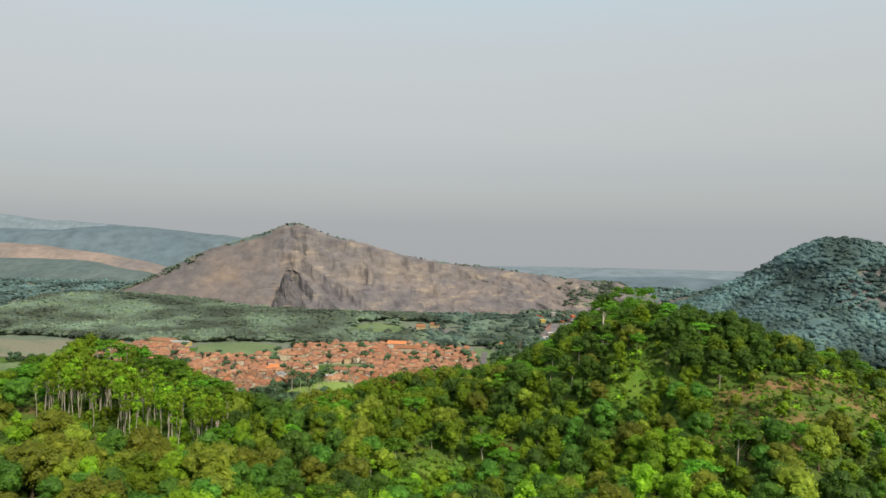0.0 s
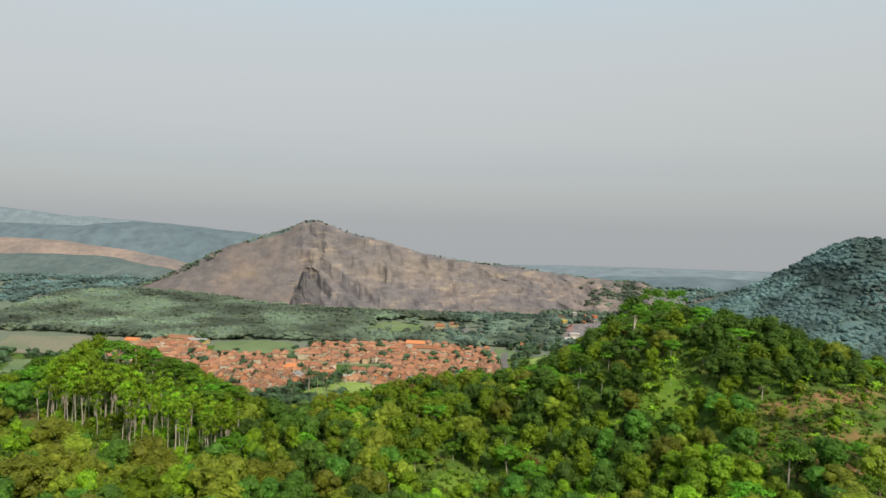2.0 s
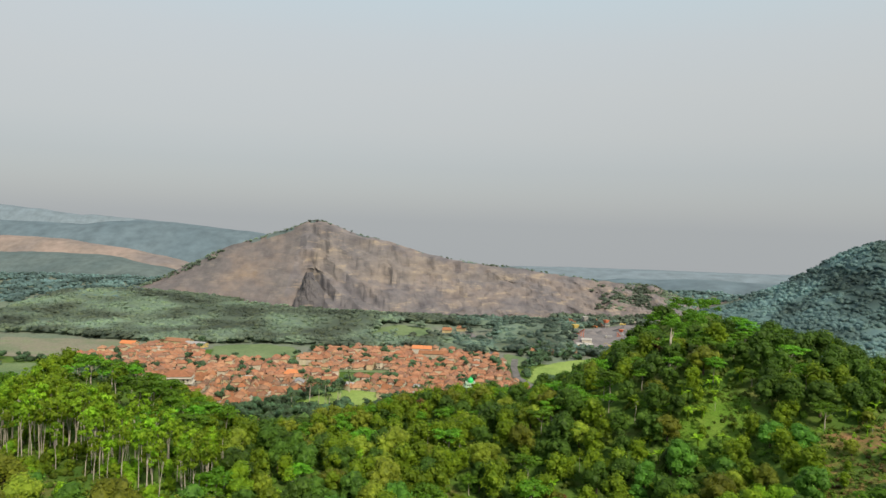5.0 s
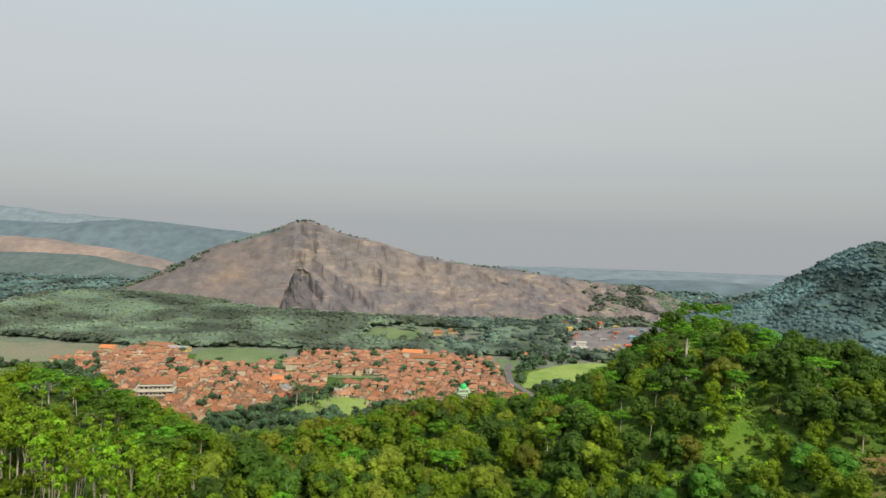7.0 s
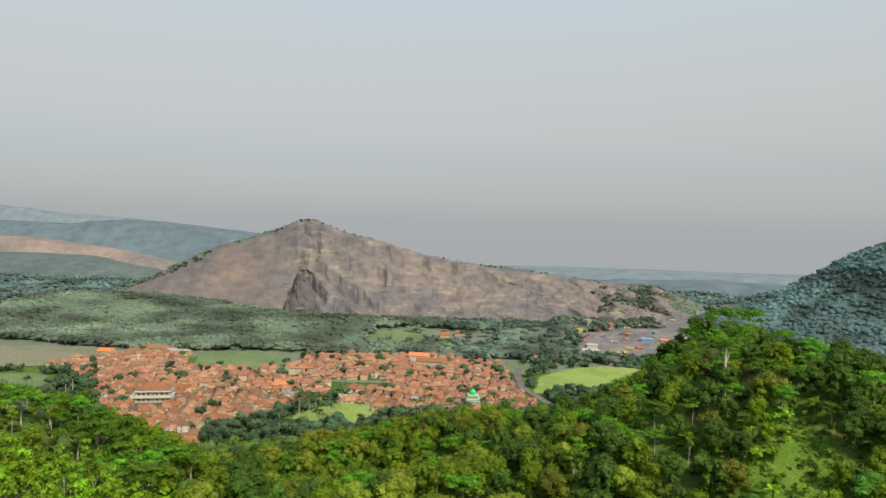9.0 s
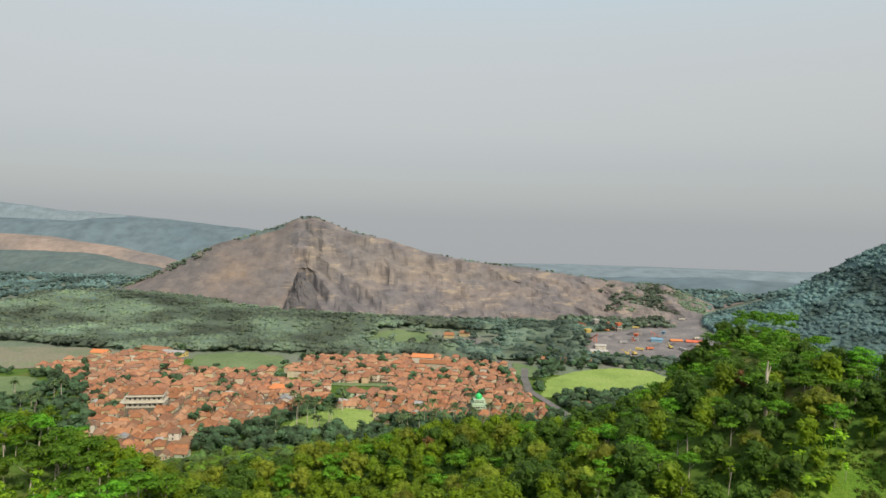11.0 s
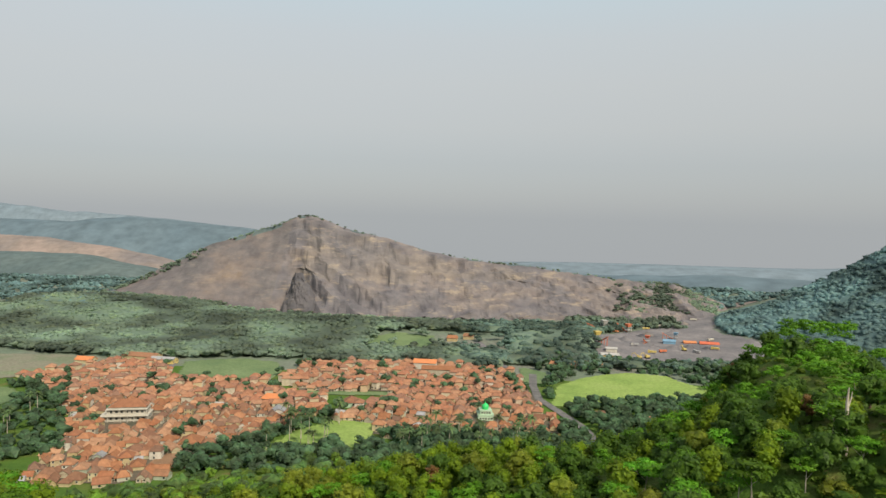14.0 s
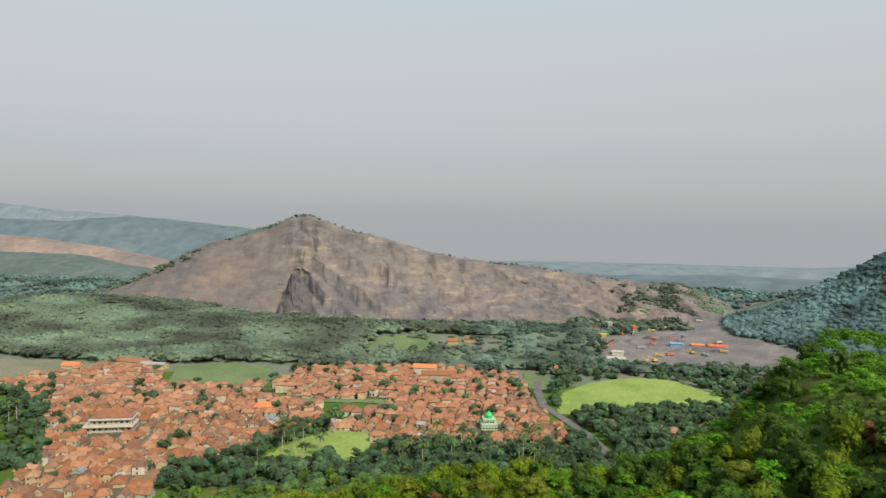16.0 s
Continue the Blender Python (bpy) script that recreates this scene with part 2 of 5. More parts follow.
def fbm(x, y, octaves=4):
    out, amp, tot = 0, 1.0, 0
    for k in range(octaves):
        out = out + amp * vnoise(x * 2 ** k + 17.3 * k, y * 2 ** k + 5.1 * k)
        tot += amp
        amp *= 0.5
    return out / tot - 0.5


def mesh_of(name, verts, faces, mats, index=None, smooth=False):
    me = bpy.data.meshes.new(name)
    me.from_pydata(np.asarray(verts, float).tolist(), [], faces if isinstance(faces, list) else np.asarray(faces).tolist())
    for m in mats if isinstance(mats, (list, tuple)) else [mats]:
        me.materials.append(m)
    if index is not None:
        me.polygons.foreach_set("material_index", np.asarray(index, dtype=np.int32))
    if smooth:
        me.polygons.foreach_set("use_smooth", np.ones(len(me.polygons), dtype=bool))
    me.update()
    return me


def grid_mesh(name, X, Y, Z, mats, index=None, smooth=True):
    r, c = X.shape
    k = np.arange(r * c).reshape(r, c)
    f = np.stack([k[:-1, :-1], k[:-1, 1:], k[1:, 1:], k[1:, :-1]], -1).reshape(-1, 4)
    return mesh_of(name, np.stack([X, Y, Z], -1).reshape(-1, 3), f, mats, index, smooth)


def part(name, me, parent, label="", loc=None):
    ob = new(name, me)
    ob.parent = parent
    if loc is not None:
        ob.location = loc
    if label:
        ob["label"] = label
    return ob


# ---- the shape of the land ----
HILLS = [  # height, centre, half widths, turn
    (36.5, -112.8, 249.6, 61.9, 51.7, -0.92), (51.3, 104.6, 273.9, 159.6, 47.1, 0.19),
    (65.4, -101.8, 136.8, 175.7, 125.0, -0.21), (42.6, 26.6, 339.4, 54.6, 112.2, 1.36),
    (60.7, 125.3, 205.4, 66.6, 119.0, -0.62), (58.5, 100.0, 364.7, 60.6, 32.2, 1.17),
]


def near_hills(x, y):
    z = 0.0
    for a, cx, cy, sx, sy, an in HILLS:
        c, s = math.cos(an), math.sin(an)
        dx, dy = x - cx, y - cy
        z = z + a * np.exp(-((c * dx + s * dy) / sx) ** 2 - ((c * dy - s * dx) / sy) ** 2)
    east = np.interp(x, [82, 95, 103, 114, 127, 140, 150, 165, 185], [0, 3, 5.5, 10, 16, 19.5, 21, 17, 13])
    west = np.interp(x, [-150, -125, -118, -110, -103, -95, -75, -60, -45, -20], [4, 4, 1.5, 2, 5, 7.5, 6.5, 6, 4.5, 0])
    z = z - east * np.interp(y, [222, 250, 325, 350], [0, 1, 1, 0]) - west * np.interp(y, [178, 208, 262, 290], [0, 1, 1, 0])
    z = np.maximum(z, 0) + 20 * np.exp(-((x - 116) / 15) ** 2 - ((y - 338) / 20) ** 2)
    return z + np.clip(z, 0, 20) / 20 * (4.0 * fbm(x / 40, y / 40) + 1.6 * fbm(x / 9 + 40, y / 9))


def side_hill(x, y):
    """The wooded hill across the quarry yard."""
    z = 112 * np.exp(-((x - 540) / 165) ** 2 - ((y - 930) / 190) ** 2)
    return z * (1 + 0.35 * fbm(x / 70, y / 70))


def land(x, y):
    x, y = np.asarray(x, float), np.asarray(y, float)
    z = near_hills(x, y) + side_hill(x, y)
    z = z + 9 * np.exp(-((x + 130) / 170) ** 2 - ((y - 850) / 55) ** 2)      # rise under the wood below the quarry
    z = z + 16 * np.exp(-((x + 470) / 150) ** 2 - ((y - 930) / 90) ** 2)
    z = z + 10 * np.exp(-((x - 70) / 70) ** 2 - ((y - 800) / 45) ** 2)
    far = np.clip((np.hypot(x, y) - 1500) / 3000, 0, 1)
    return z - 190 * far ** 1.3 + 0.5 * fbm(x / 30, y / 30)


def steps(stops):
    """Coordinates with a step that changes along the way: (from, to, step), ..."""
    out = []
    for a, b, s in stops:
        out += list(np.arange(a, b, s))
    return np.array(out + [stops[-1][1]])


def ground():
    xs = steps([(-4800, -800, 200), (-800, -300, 25), (-300, 300, 3), (300, 800, 20), (800, 4800, 200)])
    ys = steps([(-1500, -100, 100), (-100, 100, 10), (100, 460, 2.5), (460, 1200, 12), (1200, 4800, 150)])
    X, Y = np.meshgrid(xs, ys)
    Z = land(X, Y)
    # ground rows farther off switch to colours with haze painted in
    hazy = (Y[:-1, :-1] + 40 * fbm(X[:-1, :-1] / 60, Y[:-1, :-1] / 60) > 655).astype(int).ravel()
    hazy = hazy + (Y[:-1, :-1] > 1480).astype(int).ravel()
    ob = new("ground", grid_mesh("ground", X, Y, Z, [SOIL, HAZED_FLOOR, HILL_FAR], hazy))
    tagged(ob, "rolling grassy brown ground of hills and valley", "ground", kind="structure")


ground()


def patch(name, pts, mat, label, lift=0.25, cell=2.5, category="field"):
    """A piece of ground cover of its own, laid over the land inside an outline, with a slightly ragged rim."""
    pts = np.array(pts, float)
    x0, y0 = pts.min(0)
    x1, y1 = pts.max(0)
    xs, ys = np.arange(x0, x1 + cell, cell), np.arange(y0, y1 + cell, cell)
    X, Y = np.meshgrid(xs, ys)
    ok = inside(X + 6 * fbm(X / 20, Y / 20), Y + 6 * fbm(X / 20 + 50, Y / 20), pts)
    V = np.stack([X, Y, land(X, Y) + lift], -1).reshape(-1, 3)
    k = np.arange(X.size).reshape(X.shape)
    q = np.stack([k[:-1, :-1], k[:-1, 1:], k[1:, 1:], k[1:, :-1]], -1)
    keep = ok[:-1, :-1] & ok[:-1, 1:] & ok[1:, 1:] & ok[1:, :-1]
    f = q[keep].reshape(-1, 4)
    used, inv = np.unique(f, return_inverse=True)
    ob = new(name, mesh_of(name, V[used], inv.reshape(-1, 4), [mat], smooth=True))
    return tagged(ob, label, category, kind="structure")


def inside(x, y, pts):
    x, y = np.asarray(x, float), np.asarray(y, float)
    res = np.zeros(x.shape, bool)
    n = len(pts)
    for a in range(n):
        (xa, ya), (xb, yb) = pts[a], pts[(a + 1) % n]
        cross = ((ya > y) != (yb > y)) & (x < (xb - xa) * (y - ya) / (yb - ya + 1e-9) + xa)
        res ^= cross
    return res


VILLAGE_LEFT = [(-302, 586), (-345, 612), (-318, 640), (-280, 676), (-262, 690), (-246, 640), (-232, 622), (-158, 622), (-152, 600), (-110, 590), (-100, 566), (-98, 540),
                (-118, 515), (-128, 490), (-150, 468), (-150, 432), (-168, 418), (-212, 418), (-220, 462), (-234, 492), (-250, 520), (-276, 558)]
VILLAGE_RIGHT = [(-152, 622), (-150, 690), (-108, 692), (-72, 705), (-20, 700), (22, 690), (34, 640), (40, 600), (44, 560), (46, 528), (14, 522), (-30, 520), (-60, 508),
                 (-84, 520), (-98, 545), (-66, 592), (-66, 606), (-134, 602)]
FIELD_STRIP = [(-134, 592), (-64, 594), (-62, 606), (-134, 602)]
FIELD_MID = [(-120, 470), (-62, 490), (-66, 535), (-92, 536), (-112, 512)]
FIELD_RIGHT = [(46, 585), (52, 640), (76, 676), (120, 700), (152, 690), (172, 640), (160, 616), (120, 606), (80, 592)]
FIELD_FAR = [(-250, 680), (-232, 626), (-158, 628), (-160, 660), (-172, 694), (-215, 700)]
FIELD_LEFT = [(-420, 590), (-350, 600), (-322, 622), (-300, 640), (-300, 672), (-330, 690), (-460, 680)]
FIELD_LOW = [(-350, 500), (-306, 520), (-300, 560), (-330, 582), (-380, 570)]
FIELD_SOIL = [(-168, 444), (-138, 446), (-135, 467), (-162, 469)]
FIELD_BACK = [(24, 655), (34, 646), (48, 648), (52, 690), (30, 706)]
YARD_OUT = [(100, 735), (150, 728), (250, 752), (300, 790), (285, 840), (262, 900), (300, 1010), (330, 1120), (250, 1120), (220, 980), (175, 920), (120, 880), (110, 800)]
SIDE_BARE = [(430, 775), (480, 760), (560, 765), (620, 790), (600, 835), (540, 850), (480, 835), (450, 805)]
CLEARING_BROWN = [(74, 178), (100, 176), (128, 196), (150, 214), (146, 226), (112, 226), (94, 224), (84, 206)]
CLEARING_GREEN = [(60, 226), (72, 224), (82, 232), (84, 246), (74, 254), (64, 246)]
CLEARING_SMALL = [(-2, 200), (10, 200), (14, 216), (4, 222), (-4, 212)]

patch("village_ground", VILLAGE_LEFT, VILLAGE, "bare brown earth between the village houses", 0.3, 5, "ground")
patch("village_ground", VILLAGE_RIGHT, VILLAGE, "bare brown earth between the houses and lanes", 0.35, 5, "ground")
patch("field", FIELD_STRIP, GRASS, "narrow strip of short green grass among houses", 0.5, 2)
patch("field", FIELD_MID, LUSH, "bright green paddy beside coconut palms", 0.45)
patch("field", FIELD_RIGHT, LUSH, "oval bright yellow-green rice field below the quarry yard", 0.45, 2)
patch("field", FIELD_FAR, GRASS, "dull green meadow behind the village houses", 0.45)
patch("field", FIELD_LEFT, DRY, "pale brown harvested field at the wood's edge", 0.45)
patch("field", FIELD_LOW, GRASS, "dull green field beside the village trees", 0.45)
patch("field", FIELD_SOIL, earth_mat("ploughed_red_soil", [(0.35, (0.2, 0.12, 0.07)), (0.65, (0.27, 0.16, 0.095))], 0.1, 1.2, 0.5, 0.2), "ploughed reddish-brown field at the village edge", 0.5, 2)
patch("field", FIELD_BACK, GRASS, "small green field behind the houses", 0.45, 3)
patch("field", [(-112, 758), (-70, 752), (-40, 770), (-48, 815), (-90, 822), (-116, 800)], GRASS, "open green grass slope within the far grey-green wood", 0.6)
patch("clearing", SIDE_BARE, FLANK, "greyish pinkish-brown cleared flank of the side hill", 0.8, 4, "clearing")
patch("quarry_yard", [(330, 1030), (400, 1070), (470, 1150), (500, 1260), (490, 1350), (430, 1340), (380, 1200), (310, 1090)], HILL_BARE, "pale brown bare ground beyond the yard", 0.6, 8, "ground")
patch("quarry_yard", YARD_OUT, YARD, "grey dusty work yard below the quarry face", 0.4, 6, "ground")
patch("clearing", CLEARING_BROWN, BARE, "cleared hillside of bare reddish-brown soil and weeds", 0.25, 1.2, "clearing")
patch("clearing", CLEARING_GREEN, earth_mat("clearing_grass", [(0.3, (0.07, 0.14, 0.015)), (0.5, (0.1, 0.19, 0.02)), (0.7, (0.15, 0.22, 0.035))], 0.15, 2.0, 0.8, 0.4),
      "steep bright green grassy clearing on the hill", 0.25, 1.2, "clearing")
patch("clearing", CLEARING_SMALL, bpy.data.materials["clearing_grass"], "small grassy clearing between trees", 0.25, 1.2, "clearing")


def lane(pts, width, mat, label, lift=0.55):
    """A strip along a line on the ground."""
    pts = np.array(pts, float)
    dense = np.concatenate([pts[i] + (pts[i + 1] - pts[i]) * np.linspace(0, 1, 8, endpoint=False)[:, None] for i in range(len(pts) - 1)] + [pts[-1:]])
    d = np.gradient(dense, axis=0)
    d /= np.linalg.norm(d, axis=1)[:, None]
    nrm = np.stack([-d[:, 1], d[:, 0]], 1)
    X = np.stack([dense[:, 0] - nrm[:, 0] * width / 2, dense[:, 0] + nrm[:, 0] * width / 2])
    Y = np.stack([dense[:, 1] - nrm[:, 1] * width / 2, dense[:, 1] + nrm[:, 1] * width / 2])
    ob = new("road", grid_mesh("road", X, Y, land(X, Y) + lift, [mat]))
    return tagged(ob, label, "road", kind="structure")


lane([(40, 680), (37, 640), (38, 604), (48, 575), (58, 545), (64, 510)], 6, ROAD, "grey dusty asphalt road past the last houses")
lane([(-240, 622), (-250, 660), (-262, 695), (-235, 712)], 4.5, YARD, "pale dirt lane between the meadows")
lane([(18, 700), (12, 745), (-5, 790)], 6, YARD, "pale dirt track climbing from the village")


# ---- the quarried hill ----
CREST_X = [-620, -524, -435, -379, -324, -277, -262, -248, -232, -214, -190, -167, -120, -74, -30, 11, 60, 110, 160, 208, 260, 306, 350, 400]
CREST_Z = [-6, 9, 53, 80, 98, 114, 121, 124, 121, 115, 107, 101, 91, 78, 70, 65, 62, 56, 50, 45, 44, 28, 10, -6]


def quarry():
    xs = np.arange(-600, 390, 3.0)
    crest = np.interp(xs, CREST_X, CREST_Z)
    crest = crest + 5.0 * fbm(xs / 22, xs * 0 + 3, 4) * np.clip(crest / 40, 0, 1)
    v = np.concatenate([np.linspace(-1, -0.08, 10), np.linspace(0, 1, 64)])
    X, V = np.meshgrid(xs, v)
    C = np.tile(crest, (len(v), 1))
    front = 85 + 35 * np.exp(-((xs + 120) / 90) ** 2) + np.interp(xs, [-600, -400, 100, 390], [40, 25, 0, 20])
    F = np.tile(front, (len(v), 1))
    t = np.clip(V, 0, 1)
    rockiness = np.clip((X + 300) / 60, 0, 1)
    bench = 5 + 2 * np.sin(X / 70)
    terr = t * bench + 0.35 * fbm(X / 45, V * 3, 3)
    st = np.floor(terr) + np.clip((terr - np.floor(terr)) * 2.6 - 0.8, 0, 1)
    st = np.clip(st / bench, 0, 1)
    drop = t * (1 - rockiness) + (0.45 * t + 0.55 * st) * rockiness
    Z = C * (1 - drop ** (1.0 - 0.15 * (1 - rockiness)))
    Z = np.where(V < 0, C * (1 - np.clip(-V, 0, 1) ** 1.6), Z)
    Y = 1075 + 12 * fbm(X / 90, X * 0, 3) - F * t + np.where(V < 0, -V * 140, 0)
    rough = np.clip(t * 6, 0, 1) * np.clip((1 - t) * 8 + 0.3, 0, 1)
    ridged = 1 - 2 * np.abs(fbm(X / 34, V * 2.4 + 9, 4))
    Y = Y - rough * (rockiness * (34 * fbm(X / 38, V * 2.0 + 2, 5) + 14 * (ridged - 0.7)) + (1 - rockiness) * 7 * fbm(X / 30, V * 3, 4))
    Z = Z + rough * rockiness * (7 * fbm(X / 14, V * 9, 4)) + rough * 2.0 * fbm(X / 9, V * 14, 3)
    Y = Y + 20 * rough * np.clip((X + 290) / 40, 0, 1) * np.exp(-((X + 245) / 26) ** 2) * np.clip((t - 0.35) * 4, 0, 1)
    Z = np.maximum(Z, -3)
    cx = (X[:-1, :-1] + X[1:, 1:]) / 2 + 14 * fbm(X[:-1, :-1] / 20, V[:-1, :-1] * 6)
    idx = (cx < -268).astype(int).ravel()
    green = ((V[:-1, :-1] < 0.03) & (fbm(X[:-1, :-1] / 15, X[:-1, :-1] * 0 + 8) > 0.02)).ravel()
    vm = V[:-1, :-1] + 0.35 * fbm(X[:-1, :-1] / 28 + 4, V[:-1, :-1] * 5, 4)
    broken = ((cx > -242) & (cx < 40 + 80 * (0.5 - vm)) & (vm > 0.14) & (vm < np.interp(cx, [-242, -190, 40], [0.75, 0.6, 0.3]))).ravel()
    idx = np.where(broken, 3, idx)
    idx = np.where(green, 2, idx)
    ob = new("quarry_hill", grid_mesh("quarry_hill", X, Y, Z, [ROCK, SCREE, HILL_MID, ROCK_PALE], idx, smooth=False))
    tagged(ob, "long quarried hill of mauve-brown rock with benches", "hill", kind="structure")


quarry()


def buttress():
    """The dark pointed mass of rock left standing at the foot of the face."""
    a = np.linspace(0, 1, 26)
    b = np.linspace(-1, 1, 30)
    A, B = np.meshgrid(a, b, indexing="ij")
    w = 27 * (1 - 0.84 * A ** 1.2)
    X = -228 + B * w + 3 * A - 12 * A + 4 * fbm(A * 5, B * 3)
    Z = -2 + A * 52
    Y = 962 + 22 * A + 14 * np.abs(B) ** 2 + 9 * fbm(A * 6 + 4, B * 5, 4)
    ob = new("rock_buttress", grid_mesh("rock_buttress", X, Y, Z, [ROCK_DARK], smooth=False))
    tagged(ob, "dark pointed rock buttress at the quarry's foot", "rock", kind="structure")


buttress()


def ridge(name, label, pts, depth, mat, lumps, foot=-40, seed=0, cell=20):
    """A long hill whose crest follows (x, y, z) stops; it falls away to both sides."""
    pts = np.array(pts, float)
    n = int(np.linalg.norm(pts[-1, :2] - pts[0, :2]) / cell)
    s = np.linspace(0, 1, n)
    q = np.linspace(0, 1, len(pts))
    cx, cy, cz = (np.interp(s, q, pts[:, k]) for k in range(3))
    cz = cz + lumps * fbm(s * n / 9 + seed, s * 0 + seed, 5)
    v = np.linspace(-1, 1, 31)
    S, V = np.meshgrid(s, v)
    prof = np.cos(np.clip(np.abs(V), 0, 1) * math.pi) * 0.5 + 0.5
    X = np.tile(cx, (31, 1)) + lumps * fbm(S * 30 + seed, V * 4)
    Y = np.tile(cy, (31, 1)) + V * depth
    Z = foot + (np.tile(cz, (31, 1)) - foot) * prof + lumps * 0.8 * fbm(S * n / 7, V * 5 + seed, 4) * np.clip(np.abs(V) * 4, 0, 1)
    ob = new(name, grid_mesh(name, X, Y, Z, [mat]))
    return tagged(ob, label, "hill", kind="structure")


# the wooded and remote ridges wear colours with distance haze painted in
ridge("hill_far", "remote mountain ridge coloured pale blue for haze", [(-3600, 4150, 180), (-2950, 4200, 150), (-2500, 4200, 106), (-2120, 4250, 92), (-1500, 4300, 40), (-600, 4300, -60)], 350, HILL_FARTHEST, 14, -160, 3, 25)
ridge("hill_far", "wooded ridge behind the quarry coloured blue-grey for haze", [(-2600, 2900, 82), (-2000, 2900, 76), (-1690, 2900, 72), (-1480, 2900, 96), (-1330, 2900, 94), (-1140, 2900, 78), (-950, 2900, 62), (-700, 2900, 20), (-400, 2900, -40)], 500, HILL_FAR, 10, -120, 11, 18)
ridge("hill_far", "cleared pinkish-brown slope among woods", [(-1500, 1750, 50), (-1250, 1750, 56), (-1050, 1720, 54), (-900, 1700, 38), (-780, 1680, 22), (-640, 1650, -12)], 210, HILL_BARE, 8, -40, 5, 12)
ridge("hill_far", "dull green wooded rise before the cleared slope, greyed for haze", [(-1350, 1480, 30), (-1050, 1480, 30), (-900, 1460, 36), (-760, 1440, 32), (-620, 1400, 8), (-520, 1380, -20)], 210, HILL_MID, 10, -30, 21, 10)
ridge("hill_far", "faint low ridge across the plain, blued for haze", [(-200, 2300, -20), (300, 2250, 0), (900, 2200, 0), (1300, 2150, 16), (1700, 2100, 10), (2300, 2000, 10)], 420, HILL_FARTHEST, 5, -60, 31, 18)
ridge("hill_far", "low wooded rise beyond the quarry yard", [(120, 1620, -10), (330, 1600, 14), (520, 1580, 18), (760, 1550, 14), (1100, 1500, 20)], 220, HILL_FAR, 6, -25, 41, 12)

# ---- plants ----


def within(x, y, pts):
    """Whether one point lies inside an outline."""
    res = False
    xb, yb = pts[-1]
    for xa, ya in pts:
        if (ya > y) != (yb > y) and x < (xb - xa) * (y - ya) / (yb - ya) + xa:
            res = not res
        xb, yb = xa, ya
    return res


def ico(sub):
    bm = bmesh.new()
    bmesh.ops.create_icosphere(bm, subdivisions=sub, radius=1.0)
    v = np.array([p.co[:] for p in bm.verts])
    f = np.array([[q.index for q in p.verts] for p in bm.faces])
    bm.free()
    return v, f


ICO1, ICO2 = ico(1), ico(2)


class Pile:
    """Gathers triangles and quads of one mesh."""

    def __init__(self):
        self.v, self.f, self.n, self.k = [], [], 0, []

    def add(self, v, f, k=0):
        f = np.asarray(f)
        self.v.append(np.asarray(v, float))
        self.f += (f + self.n).tolist()
        self.k += [k] * len(f)
        self.n += len(v)

    def add2(self, v, f):
        """Faces as lists, of three and four corners."""
        n = self.n
        self.v.append(v)
        self.f += [[k + n for k in q] for q in f]
        self.k += [0] * len(f)
        self.n += len(v)

    def mesh(self, name, mats, smooth=False):
        return mesh_of(name, np.concatenate(self.v), self.f, mats, self.k if isinstance(mats, (list, tuple)) else None, smooth)


def cards(rng, c, r, n, size, up=0.25, flat=1.0):
    """Leaf sprays round a clump: small folded quads turned mostly outwards."""
    d = rng.normal(size=(n, 3))
    d[:, 2] += up
    d /= np.linalg.norm(d, axis=1)[:, None]
    p = c + d * np.array([r, r, r * flat]) * rng.uniform(0.75, 1.12, (n, 1))
    nor = d + rng.normal(size=(n, 3)) * 0.4 + np.array([0, 0, 0.55])
    nor /= np.linalg.norm(nor, axis=1)[:, None]
    a = np.cross(nor, rng.normal(size=(n, 3)))
    a /= np.linalg.norm(a, axis=1)[:, None] + 1e-9
    b = np.cross(nor, a)
    s = size * rng.uniform(0.6, 1.3, (n, 1))
    w = s * rng.uniform(0.5, 0.9, (n, 1))
    v = np.stack([p - a * s, p - b * w, p + a * s + nor * s * 0.15, p + b * w], 1).reshape(-1, 3)
    return v, np.arange(n * 4).reshape(n, 4)


def blob(rng, c, r, flat=1.0, base=ICO1, rough=0.22):
    v, f = base
    k = 1 + rough * rng.normal(size=(len(v), 1))
    return c + v * k * np.array([r, r, r * flat]), f


def tube(pts, radii, sides=6):
    pts = np.array(pts, float)
    d = np.gradient(pts, axis=0)
    d /= np.linalg.norm(d, axis=1)[:, None]
    ref = np.array([1.0, 0.17, 0.0])
    a = np.cross(d, ref)
    a /= np.linalg.norm(a, axis=1)[:, None]
    b = np.cross(d, a)
    th = np.arange(sides) / sides * 2 * math.pi
    v = (pts[:, None] + np.array(radii)[:, None, None] * (np.cos(th)[None, :, None] * a[:, None] + np.sin(th)[None, :, None] * b[:, None])).reshape(-1, 3)
    f = [[i * sides + j, i * sides + (j + 1) % sides, (i + 1) * sides + (j + 1) % sides, (i + 1) * sides + j] for i in range(len(pts) - 1) for j in range(sides)]
    return v, f


